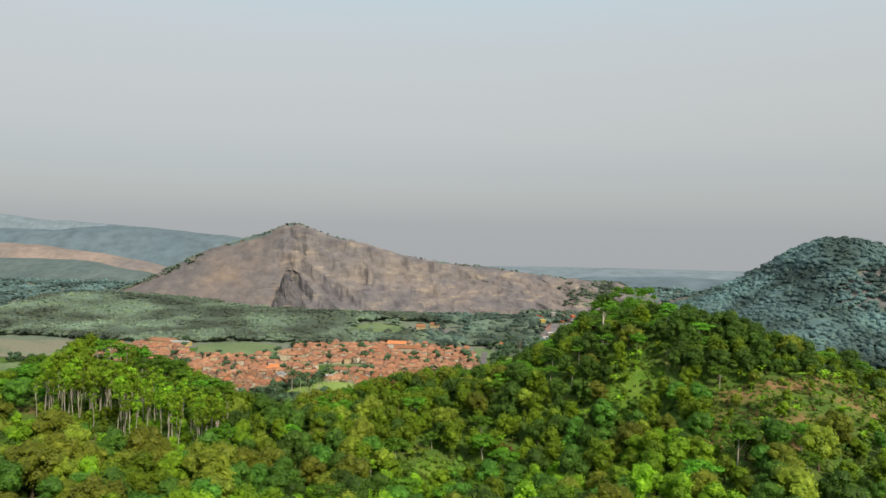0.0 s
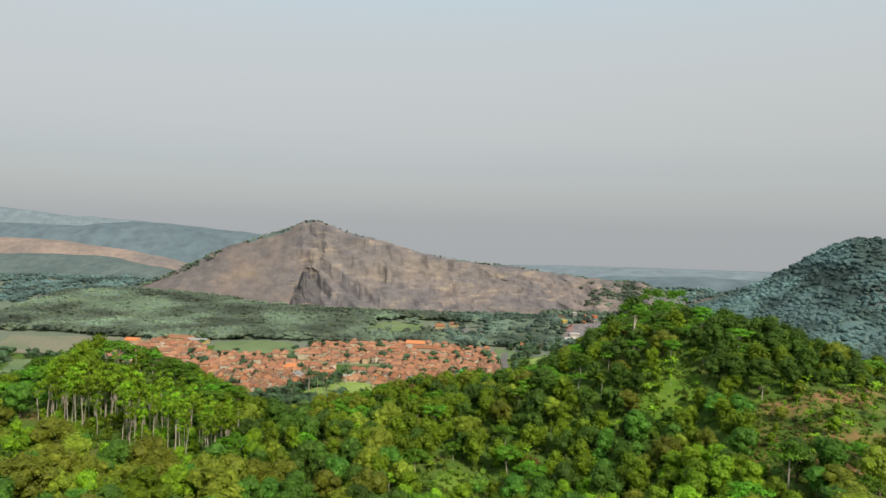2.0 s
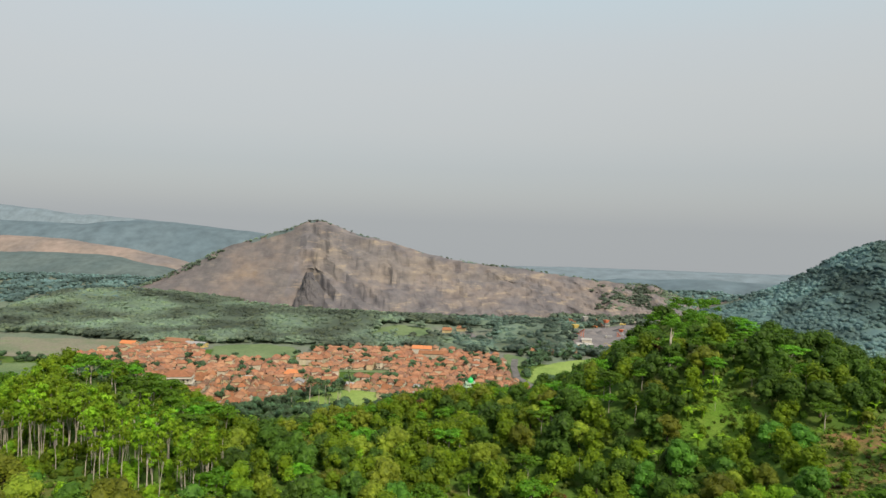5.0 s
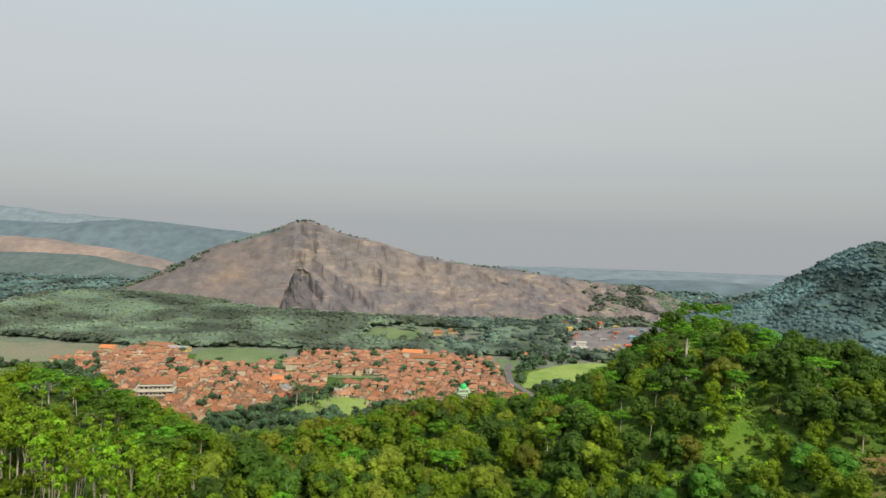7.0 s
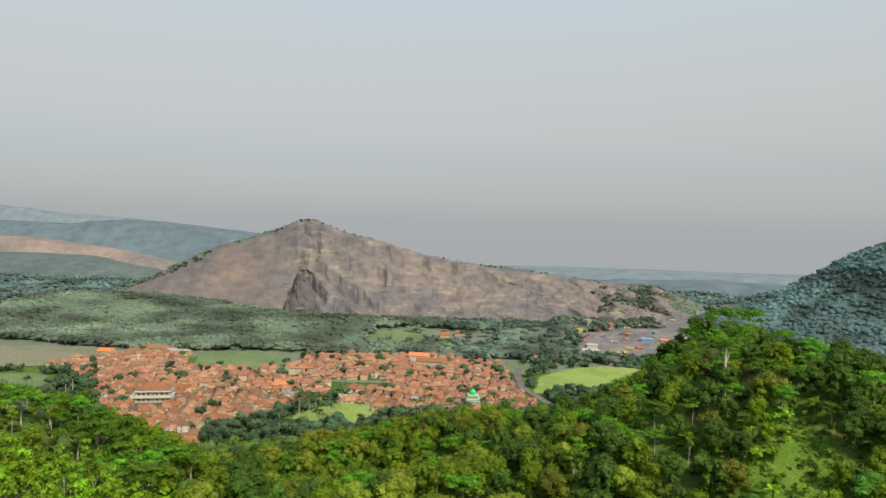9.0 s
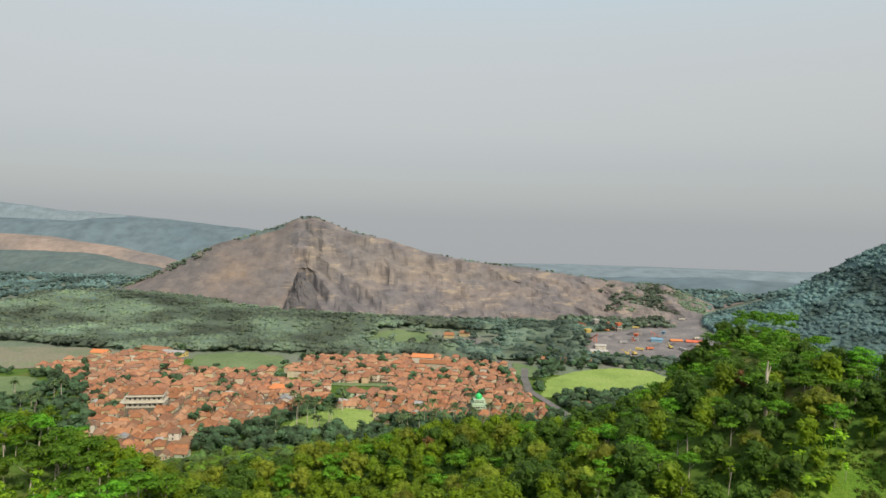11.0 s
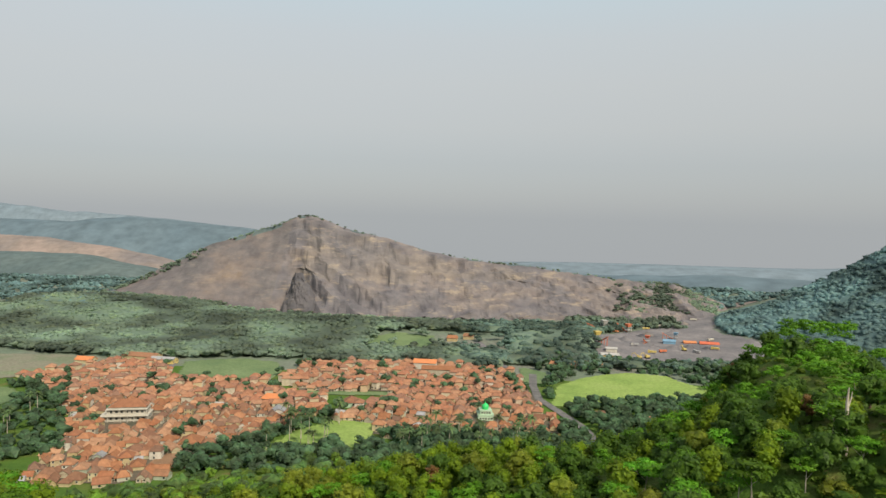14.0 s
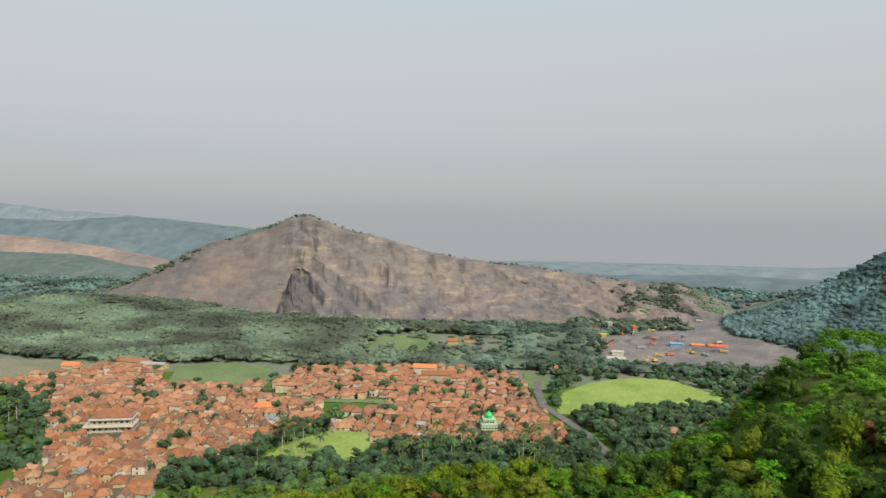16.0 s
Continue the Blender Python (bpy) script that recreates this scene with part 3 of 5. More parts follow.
SHAPES = {  # clump centres: count, spread across, low, high, radius, flatness, leaf sprays, spray size
    "dark": (10, 2.6, 3.8, 9.2, 1.95, 0.9, 104, 0.28),
    "fresh": (9, 2.1, 3.4, 9.2, 1.75, 0.95, 104, 0.28),
    "olive": (13, 3.3, 3.8, 9.5, 1.9, 0.9, 104, 0.27),
    "feather": (9, 3.8, 9.0, 12.6, 2.3, 0.34, 84, 0.38),
    "slender": (6, 1.2, 9.0, 12.8, 1.05, 0.7, 34, 0.34),
    "rust": (7, 1.5, 3.0, 7.0, 1.3, 0.9, 60, 0.3),
}
TREE_LABEL = {
    "dark": ("dense dark green broadleaf tree on the hillside", "dark broadleaf trees", "broadleaf_tree"),
    "fresh": ("bright yellow-green broadleaf tree on the slope", "yellow-green broadleaf trees", "leafy_tree"),
    "olive": ("round-crowned olive-bronze tree with lumpy canopy", "olive round-crowned trees", "round_crowned_tree"),
    "feather": ("umbrella-crowned feathery green tree with pale trunk", "umbrella-crowned trees", "umbrella_tree"),
    "slender": ("tall thin pale-trunked tree with sparse green crown", "slender pale-trunked trees", "slender_tree"),
    "rust": ("small tree with withered rust-brown leaves", "withered trees", "withered_tree"),
}


CROWNS = {}


def tree(kind, seed):
    rng = np.random.RandomState(seed)
    n, spread, low, high, rad, flat, sprays, size = SHAPES[kind]
    cr, tk, thin = Pile(), Pile(), Pile()
    top = np.array([rng.normal() * 0.5, rng.normal() * 0.5, high * 0.82])
    pale = kind in ("feather", "slender")
    core = 0.5 if pale else 0.76
    r0 = 0.11 if kind == "slender" else 0.18 if pale else 0.3
    tk.add(*tube([(0, 0, -1.2), (top[0] * 0.2, 0.1, high * 0.3), (top[0] * 0.7, top[1] * 0.6, high * 0.6), top], [r0 * 1.3, r0, r0 * 0.75, r0 * 0.3]))
    for i in range(n):
        u = (i + 0.5) / n
        ang = i * 2.4 + rng.uniform(-0.4, 0.4)
        wide = spread * math.sqrt(max(0.05, 1 - (2 * u - 0.85) ** 2)) * rng.uniform(0.6, 1.1)
        c = np.array([math.cos(ang) * wide, math.sin(ang) * wide, low + (high - low) * u + rng.uniform(-0.5, 0.5)])
        r = rad * rng.uniform(0.7, 1.25)
        cr.add(*blob(rng, c, r * core, flat, ICO2, 0.12))
        cr.add(*cards(rng, c, r, sprays, size, 0.3, flat))
        thin.add(*blob(rng, c, r * core, flat, ICO1, 0.15))
        thin.add(*cards(rng, c, r, int(sprays * 0.55), size * 1.25, 0.3, flat))
        if i % 2 == 0:
            s = top * rng.uniform(0.45, 0.85)
            tk.add(*tube([s, s * 0.5 + c * 0.5 + np.array([0, 0, -0.2]), c], [r0 * 0.45, r0 * 0.3, r0 * 0.12], 4))
    lab, grp, name = TREE_LABEL[kind]
    ob = new(name)
    tagged(ob, lab, "tree", grp)
    part("trunk", tk.mesh("trunk", BARK if pale else BARK_DARK, True), ob)
    part("crown", cr.mesh("crown", LEAF["fresh" if kind == "slender" else kind]), ob)
    CROWNS.setdefault(kind, []).append((np.concatenate(thin.v), thin.f))
    return ob


class Supply:
    """Hands out a few built variants of a thing; the first use of each is the original, later ones are copies."""

    def __init__(self, makers):
        self.made, self.fresh, self.i = [mk() for mk in makers], [True] * len(makers), 0

    def place(self, m):
        k = self.i % len(self.made)
        self.i += 1
        ob = self.made[k]
        if self.fresh[k]:
            self.fresh[k] = False
            ob.matrix_basis = m
            return ob
        keep, ob.scale = ob.scale.copy(), (1, 1, 1)
        out = copy_thing(ob, m)
        ob.scale = keep
        return out


def low_tree(rng, pile, x, y, z, h, r, flat=0.75, lumps=3, sprays=12, size=0.7):
    """A distant tree: a few uneven lumps and leaf sprays, gathered into a wood."""
    for i in range(lumps):
        c = np.array([x + rng.normal() * r * 0.4, y + rng.normal() * r * 0.4, z + h - r * flat * rng.uniform(0.7, 1.5)])
        pile.add(*blob(rng, c, r * rng.uniform(0.6, 0.85), flat, ICO1))
        if sprays:
            pile.add(*cards(rng, c, r * 0.85, sprays, size, 0.5, flat))


def dist_to(x, y, cx, cy):
    return math.hypot(x - cx, y - cy)


STAND = (-106, -56, 184, 206)        # the thin pale stems near the top of the western hill


def hill_wood():
    rng = np.random.RandomState(11)
    spots = []
    yy = 118.0
    while yy < 452:
        xx = -0.74 * yy - 30
        while xx < 0.74 * yy + 40:
            x, y = xx + rng.uniform(-2.6, 2.6), yy + rng.uniform(-2.6, 2.6)
            z = float(near_hills(x, y))
            if z > 3 or (-90 < x < 140 and y < 448):
                spots.append((x, y, z))
            xx += 6.6
        yy += 6.2
    stock = {k: Supply([lambda k=k, s=s: tree(k, s) for s in range(3)]) for k in SHAPES}
    count = dict.fromkeys(SHAPES, 0)
    pile, pile2, rest = Pile(), Pile(), {}
    for x, y, z in spots:
        open_slope = False
        if any(within(x, y, c) for c in (CLEARING_BROWN, CLEARING_GREEN, CLEARING_SMALL)):
            open_slope = True
            if rng.rand() > 0.55:
                continue
        if within(x, y, VILLAGE_LEFT):
            continue
        if STAND[0] < x < STAND[1] and STAND[2] - 12 < y < STAND[3]:
            continue
        p = rng.rand()
        patchy = float(fbm(x / 28 + 3, y / 28, 3))
        top_l = dist_to(x, y, -104, 222) < 34 or (x < -70 and y > 188 and x > -150 and y < 245)
        top_r = dist_to(x, y, 98, 322) < 46
        dark_r = 78 < x < 125 and 228 < y < 300
        if top_l:
            kind = "slender" if p < 0.42 else "feather" if p < 0.86 else "fresh"
        elif top_r:
            kind = "feather" if p < 0.72 else "dark" if p < 0.94 else "slender"
        elif dark_r:
            kind = "dark" if p < 0.7 else "fresh" if p < 0.85 else "feather"
        elif x > 18 and y > 252:
            kind = "dark" if p < 0.42 else "feather" if p < 0.68 else "fresh" if p < 0.92 else "olive"
        elif x < -40 and y < 185:
            kind = "olive" if p < 0.5 else "fresh" if p < 0.66 else "dark"
        elif patchy > 0.06:
            kind = "fresh" if p < 0.6 else "olive" if p < 0.7 else "feather" if p < 0.85 else "dark"
        elif patchy < -0.08:
            kind = "dark" if p < 0.5 else "olive" if p < 0.64 else "fresh"
        else:
            kind = "fresh" if p < 0.52 else "dark" if p < 0.66 else "olive" if p < 0.79 else "feather" if p < 0.9 else "slender"
        if rng.rand() < 0.012:
            kind = "rust"
        s = rng.uniform(0.62, 1.12) * (0.74 if kind in ("feather", "slender") else 1.0)
        if x > 110 and y < 240:
            s *= 0.62
        if top_r:
            s *= 0.86
        if open_slope:
            s *= rng.uniform(0.3, 0.6)
        if kind == "olive" and y < 175:
            s *= 1.15
        near = y < 372 and -0.7 * y - 8 < x < 0.7 * y + 18
        if near and y < 330 and count[kind] < 185:
            count[kind] += 1
            m = pose(x, y, z - 0.1, 0, 0, rng.uniform(0, 360)) @ Matrix.Diagonal((*((s * 1.2, s * 1.2) if kind == "feather" else (s, s)), s * rng.uniform(0.8, 1.1), 1))
            stock[kind].place(m)
        elif near:
            v, f = CROWNS[kind][rng.randint(3)]
            a = rng.uniform(0, 6.28)
            c, q = math.cos(a), math.sin(a)
            v = np.stack([c * v[:, 0] - q * v[:, 1], q * v[:, 0] + c * v[:, 1], v[:, 2]], 1) * s + (x, y, z)
            rest.setdefault("fresh" if kind == "slender" else kind, Pile()).add2(v, f)
        else:
            low_tree(rng, pile if rng.rand() < 0.6 else pile2, x, y, z, rng.uniform(6.5, 11), rng.uniform(2.6, 4.2), 0.8, 4, 16, 0.55)
    for _ in range(110):
        x, y = rng.uniform(*STAND[:2]), rng.uniform(*STAND[2:])
        s = rng.uniform(0.7, 1.05)
        stock["slender"].place(pose(x, y, float(near_hills(x, y)) - 0.1, rng.uniform(-3, 3), rng.uniform(-3, 3), rng.uniform(0, 360)) @ Matrix.Diagonal((s, s, s * 1.22, 1)))
    for _ in range(90):
        x, y = rng.uniform(*STAND[:2]), rng.uniform(STAND[2] - 12, STAND[3])
        s = rng.uniform(0.25, 0.5)
        stock["fresh"].place(pose(x, y, float(near_hills(x, y)) - 0.1, 0, 0, rng.uniform(0, 360)) @ Matrix.Diagonal((s, s, s, 1)))
    for kind, pl in rest.items():
        tagged(new("wood", pl.mesh("wood", LEAF[kind])), "further crowns of the hillside wood, " + TREE_LABEL[kind][1], "wood", kind="stuff")
    for _ in range(700):
        x, y = rng.uniform(-210, 190), rng.uniform(-70, 120)
        low_tree(rng, pile if rng.rand() < 0.6 else pile2, x, y, float(near_hills(x, y)), rng.uniform(6.5, 10), rng.uniform(2.6, 4.2), 0.8, 3, 10, 0.55)
    tagged(new("wood", pile.mesh("wood", LEAF["forest"])), "dense mixed green wood covering the lower slopes", "wood", kind="stuff")
    tagged(new("wood", pile2.mesh("wood", LEAF["scrub"])), "lighter yellow-green trees mixed through the wood", "wood", kind="stuff")


hill_wood()


def undergrowth():
    rng = np.random.RandomState(5)
    pile, dry = Pile(), Pile()
    for _ in range(11000):
        y = rng.uniform(125, 400)
        x = rng.uniform(-0.72 * y - 10, 0.72 * y + 20)
        z = float(near_hills(x, y))
        if z < 3 or within(x, y, VILLAGE_LEFT):
            continue
        bare = within(x, y, CLEARING_BROWN) or within(x, y, CLEARING_GREEN)
        if bare and rng.rand() < 0.1:
            continue
        r = rng.uniform(0.4, 0.9) if bare else rng.uniform(0.7, 1.9)
        c = np.array([x, y, z + r * 0.4])
        pile.add(*blob(rng, c, r * 0.7, 0.7, ICO1))
        pile.add(*cards(rng, c, r, 14, 0.32, 0.8, 0.8))
    for outline, n in ((CLEARING_BROWN, 2600), (CLEARING_GREEN, 700), (CLEARING_SMALL, 260)):
        (x0, y0), (x1, y1) = np.min(outline, 0), np.max(outline, 0)
        for _ in range(n):
            x, y = rng.uniform(x0, x1), rng.uniform(y0, y1)
            if fbm(x / 12 + 9, y / 12, 2) < -0.09 or not within(x, y, outline):
                continue
            r = rng.uniform(0.3, 1.0)
            c = np.array([x, y, float(near_hills(x, y)) + r * 0.4])
            heap = dry if outline is CLEARING_BROWN and rng.rand() < 0.35 else pile
            heap.add(*blob(rng, c, r * 0.6, 0.7, ICO1))
            heap.add(*cards(rng, c, r, 14, 0.24, 0.8, 0.8))
    tagged(new("undergrowth", dry.mesh("undergrowth", LEAF["dry"])), "dry brown weeds on the cleared hillside", "weeds", kind="stuff")
    tagged(new("undergrowth", pile.mesh("undergrowth", LEAF["scrub"])), "low yellow-green shrubs and weeds under the trees", "shrubs", kind="stuff")


undergrowth()


def blade(pile, base, heading, length, width, rise, droop, k=0, segs=6):
    """An arching leaf: a strip that rises, then hangs, folded along its rib."""
    t = np.linspace(0, 1, segs + 1)
    out = length * t * np.cos(rise) * (1 - 0.15 * t)
    up = length * (t * math.sin(rise) - droop * t ** 2)
    d = np.array([math.cos(heading), math.sin(heading), 0])
    n = np.array([-d[1], d[0], 0])
    mid = base + out[:, None] * d + up[:, None] * np.array([0, 0, 1.0])
    w = width * np.sin(np.clip(t * 0.93 + 0.07, 0, 1) * math.pi) ** 0.6
    low = np.array([0, 0, -0.35])
    v = np.concatenate([mid - (n - low * 0.6) * w[:, None], mid, mid + (n + low * 0.6) * w[:, None]])
    m = segs + 1
    f = [[a + i, a + i + 1, b + i + 1, b + i] for a, b in ((0, m), (m, 2 * m)) for i in range(segs)]
    pile.add(v, f, k)


def palm(seed):
    rng = np.random.RandomState(seed)
    h = 13.0
    lean = rng.uniform(-1.2, 1.2)
    ob = tagged(new("coconut_palm"), "tall coconut palm with drooping fronds by the village", "palm", "coconut palms below the village")
    tk = Pile()
    tk.add(*tube([(0, 0, -0.5), (lean * 0.2, 0, h * 0.3), (lean * 0.6, 0, h * 0.7), (lean, 0, h)], [0.26, 0.2, 0.16, 0.14]))
    part("trunk", tk.mesh("trunk", BARK, True), ob)
    fr = Pile()
    for i in range(18):
        blade(fr, np.array([lean, 0, h]), i * 2.4 + rng.uniform(-0.2, 0.2), rng.uniform(3.8, 5.0), 0.55, rng.uniform(-0.2, 1.1), rng.uniform(0.35, 0.6))
    part("crown", fr.mesh("crown", LEAF["palm"]), ob)
    return ob


def banana(seed):
    rng = np.random.RandomState(seed)
    ob = tagged(new("banana_plant"), "banana plant with broad arching pale-green leaves", "banana plant", "banana plants on the slope")
    st = Pile()
    st.add(*tube([(0, 0, -0.3), (0.05, 0, 1.0), (0.1, 0, 2.2)], [0.2, 0.17, 0.12]))
    part("stem", st.mesh("stem", LEAF["fresh"], True), ob)
    lv = Pile()
    for i in range(8):
        blade(lv, np.array([0.1, 0, 2.1]), i * 2.4 + rng.uniform(-0.3, 0.3), rng.uniform(2.2, 3.0), 0.42, rng.uniform(0.5, 1.25), rng.uniform(0.35, 0.7))
    part("leaf_fan", lv.mesh("leaf_fan", LEAF["fresh"]), ob)
    return ob


def scatter_small_plants():
    rng = np.random.RandomState(21)
    palms = Supply([lambda s=s: palm(s) for s in range(3)])
    for _ in range(58):
        u = rng.rand()
        if u < 0.55:
            x, y = rng.uniform(-55, 42), rng.uniform(478, 516)
        elif u < 0.8:
            x, y = rng.uniform(-118, -84), rng.uniform(478, 545)
        else:
            x, y = rng.uniform(-300, -262), rng.uniform(440, 520)
        s = rng.uniform(0.75, 1.15)
        palms.place(pose(x, y, float(land(x, y)), 0, 0, rng.uniform(0, 360)) @ Matrix.Diagonal((s, s, s, 1)))
    plants = Supply([lambda s=s: banana(s) for s in range(3)])
    for _ in range(120):
        u = rng.rand()
        if u < 0.5:
            x, y = rng.uniform(92, 150), rng.uniform(172, 232)
        elif u < 0.8:
            x, y = rng.uniform(52, 84), rng.uniform(222, 256)
        else:
            x, y = rng.uniform(-50, 60), rng.uniform(150, 230)
        s = rng.uniform(0.8, 1.4)
        plants.place(pose(x, y, float(land(x, y)), 0, 0, rng.uniform(0, 360)) @ Matrix.Diagonal((s, s, s, 1)))


scatter_small_plants()


def dead_trunk(x, y, h):
    z = float(land(x, y))
    p = Pile()
    p.add(*tube([(0, 0, -1), (0.2, 0, h * 0.4), (0.1, 0.2, h * 0.8), (0.3, 0.2, h)], [0.55, 0.42, 0.3, 0.12]))
    p.add(*tube([(0.1, 0.1, h * 0.7), (0.8, 0.2, h * 0.85), (1.0, 0.2, h * 0.95)], [0.22, 0.14, 0.05], 5))
    ob = new("dead_tree", p.mesh("dead_tree", BARK, True))
    ob.location = (x, y, z)
    tagged(ob, "bare broken pale dead trunk among green crowns", "dead tree")


dead_trunk(66.5, 267, 14.5)


def canopy(pile, xs, ys, z, ok, lump, height):
    """A lower canopy sheet added to cover the dark gaps between distant crowns with lit surface; it slopes to the
    ground at its rim.
    """
    X, Y = np.meshgrid(xs, ys)
    m = ok(X, Y).astype(float)
    s = m.copy()
    for _ in range(2):
        s[1:-1, 1:-1] = (s[:-2, 1:-1] + s[2:, 1:-1] + s[1:-1, :-2] + s[1:-1, 2:] + s[1:-1, 1:-1]) / 5
    s = np.clip(s * 2.2 - 1.2, 0, 1) * m
    X = X + RNG.uniform(-1.2, 1.2, X.shape)
    Y = Y + RNG.uniform(-1.2, 1.2, X.shape)
    Z = z(X, Y) + s * (height + lump * fbm(X / 11, Y / 11, 3)) + (s - 1) * 0.5
    k = np.arange(X.size).reshape(X.shape)
    q = np.stack([k[:-1, :-1], k[:-1, 1:], k[1:, 1:], k[1:, :-1]], -1)
    m = m > 0.5
    pile.add(np.stack([X, Y, Z], -1).reshape(-1, 3), q[m[:-1, :-1] & m[:-1, 1:] & m[1:, 1:] & m[1:, :-1]].reshape(-1, 4))


def far_woods():
    rng = np.random.RandomState(31)
    grove = Pile()
    keep_out = [VILLAGE_LEFT, VILLAGE_RIGHT, FIELD_RIGHT, FIELD_FAR, FIELD_LEFT, FIELD_LOW, YARD_OUT, FIELD_BACK]
    pile = Pile()
    for _ in range(5200):
        y = rng.uniform(655, 985)
        x = rng.uniform(-560, 210)
        lim = 690 + 14 * math.sin(x / 40)
        if y < (lim if x < 20 else 705) or any(within(x, y, k) for k in keep_out):
            continue
        if 15 * math.sin(x / 60) + 930 < y and x > -330:
            continue
        if -110 < x < -45 and 762 < y < 812 and rng.rand() < 0.85:      # open grass
            continue
        if -60 < x < 20 and 770 < y < 835 and rng.rand() < 0.8:
            continue
        low_tree(rng, grove if x > -20 else pile, x, y, float(land(x, y)), rng.uniform(6.0, 8.6), rng.uniform(3.0, 5.6), 0.5, 2, 6, 1.2)
    def wooded(X, Y):
        m = (Y > np.where(X < 20, 694 + 14 * np.sin(X / 40), 708)) & ((Y < 925 + 15 * np.sin(X / 60)) | (X < -330))
        m &= ~((X > -112) & (X < 22) & (Y > 755) & (Y < 836))
        for k in keep_out:
            m &= ~inside(X, Y, k)
        return m
    canopy(pile, np.arange(-560, 212, 4.0), np.arange(680, 985, 4.0), land, wooded, 3.0, 5.4)
    # both leaf colours carry the haze that lies over this wood
    tagged(new("far_wood", grove.mesh("far_wood", LEAF["grove"], True)), "dark grove beside the quarry yard, tinted blue-green for haze", "wood", kind="stuff")
    tagged(new("far_wood", pile.mesh("far_wood", LEAF["hazy"], True)), "grey-green wood at the quarry's foot, paled for haze", "wood", kind="stuff")
    pile = Pile()
    for _ in range(6200):
        x, y = rng.uniform(270, 690), rng.uniform(620, 990)
        z = float(side_hill(x, y))
        if (z < 4 and (x < 330 or y > 760)) or within(x, y, YARD_OUT) or (within(x, y, SIDE_BARE) and rng.rand() < 0.45):
            continue
        low_tree(rng, pile, x, y, z - 1, rng.uniform(5.4, 8.2), rng.uniform(3.4, 5.8), 0.6, 2, 7, 1.2)
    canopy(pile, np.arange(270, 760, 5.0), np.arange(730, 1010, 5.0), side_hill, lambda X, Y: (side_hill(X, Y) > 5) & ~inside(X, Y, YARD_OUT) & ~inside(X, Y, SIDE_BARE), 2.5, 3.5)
    # side hill crowns: haze comes from the blue leaf colour
    tagged(new("far_wood", pile.mesh("far_wood", LEAF["blue"], True)), "dense wood covering the side hill, tinted blue-green for haze", "wood", kind="stuff")
    pile = Pile()
    for x0, x1, y0, y1, n, away in ((-980, -440, 880, 1330, 2200, False), (300, 900, 1040, 1480, 2000, True)):
        for _ in range(n):
            x, y = rng.uniform(x0, x1), rng.uniform(y0, y1)
            if fbm(x / 90 + 5, y / 90, 2) < -0.12 or (away and within(x, y, YARD_OUT)) or (not away and y > 985 and x > -560):
                continue
            low_tree(rng, pile, x, y, float(land(x, y)), rng.uniform(4, 8), rng.uniform(3.5, 6.5), 0.6, 2, 0)
    # plain groves share that leaf with haze in its colour
    tagged(new("far_wood", pile.mesh("far_wood", LEAF["blue"], True)), "groves on the plain behind, paled and blued for haze", "wood", kind="stuff")
    pile = Pile()
    spots = [(rng.uniform(-520, -226), rng.uniform(425, 590)) for _ in range(900)] + [(rng.uniform(44, 190), rng.uniform(450, 612)) for _ in range(900)]
    spots += [(rng.uniform(-160, 60), rng.uniform(440, 515)) for _ in range(700)] + [(rng.uniform(40, 330), rng.uniform(610, 735)) for _ in range(620)]
    spots += [(rng.uniform(-120, -60), rng.uniform(515, 560)) for _ in range(60)] + [(rng.uniform(-330, 40), rng.uniform(440, 690)) for _ in range(210)]
    outs = [FIELD_RIGHT, FIELD_FAR, FIELD_LEFT, FIELD_MID, FIELD_STRIP, FIELD_LOW, FIELD_BACK]
    for i, (x, y) in enumerate(spots):
        if any(within(x, y, k) for k in outs):
            continue
        if i < len(spots) - 210 and (within(x, y, VILLAGE_LEFT) or within(x, y, VILLAGE_RIGHT)):
            continue
        if abs(x - np.interp(y, [510, 545, 575, 604, 680], [64, 58, 48, 38, 40])) < 6 and y > 500:
            continue
        low_tree(rng, pile, x, y, float(land(x, y)), rng.uniform(4.5, 9), rng.uniform(2.0, 4.0), 0.8, 3, 12, 0.6)
    tagged(new("valley_trees", pile.mesh("valley_trees", LEAF["valley"])), "trees scattered round fields and houses, greyed for haze", "trees", kind="stuff")
    pile = Pile()
    for _ in range(150):
        x = rng.choice([rng.uniform(-340, -240), rng.uniform(-450, -150), rng.uniform(-60, 180)])
        z = float(np.interp(x, CREST_X, CREST_Z))
        low_tree(rng, pile, x, 1077 + rng.uniform(-6, 10), z - 4, rng.uniform(4, 6.5), rng.uniform(1.0, 2.4), 0.7, 3, 6, 0.6)
    for _ in range(800):
        x, t = rng.triangular(165, 275, 320), rng.uniform(0, 0.75) ** 1.2
        low_tree(rng, pile, x, 1075 - 95 * t, float(np.interp(x, CREST_X, CREST_Z)) * (1 - t) - 4.5, rng.uniform(4, 7), rng.uniform(2.4, 4.6), 0.55, 2, 5, 1.0)
    for _ in range(260):
        x, y = rng.uniform(105, 235), rng.uniform(930, 990)
        low_tree(rng, pile, x, y, float(land(x, y)), rng.uniform(4, 9), rng.uniform(2.4, 4.6), 0.65, 2, 8, 1.1)
    for _ in range(110):
        x, t = rng.uniform(-560, -385), rng.uniform(0, 0.15)
        low_tree(rng, pile, x, 1075 - 118 * t, float(np.interp(x, CREST_X, CREST_Z)) * (1 - t) - 2, rng.uniform(3, 6.5), rng.uniform(1.8, 4.0), 0.65, 2, 8, 1.0)
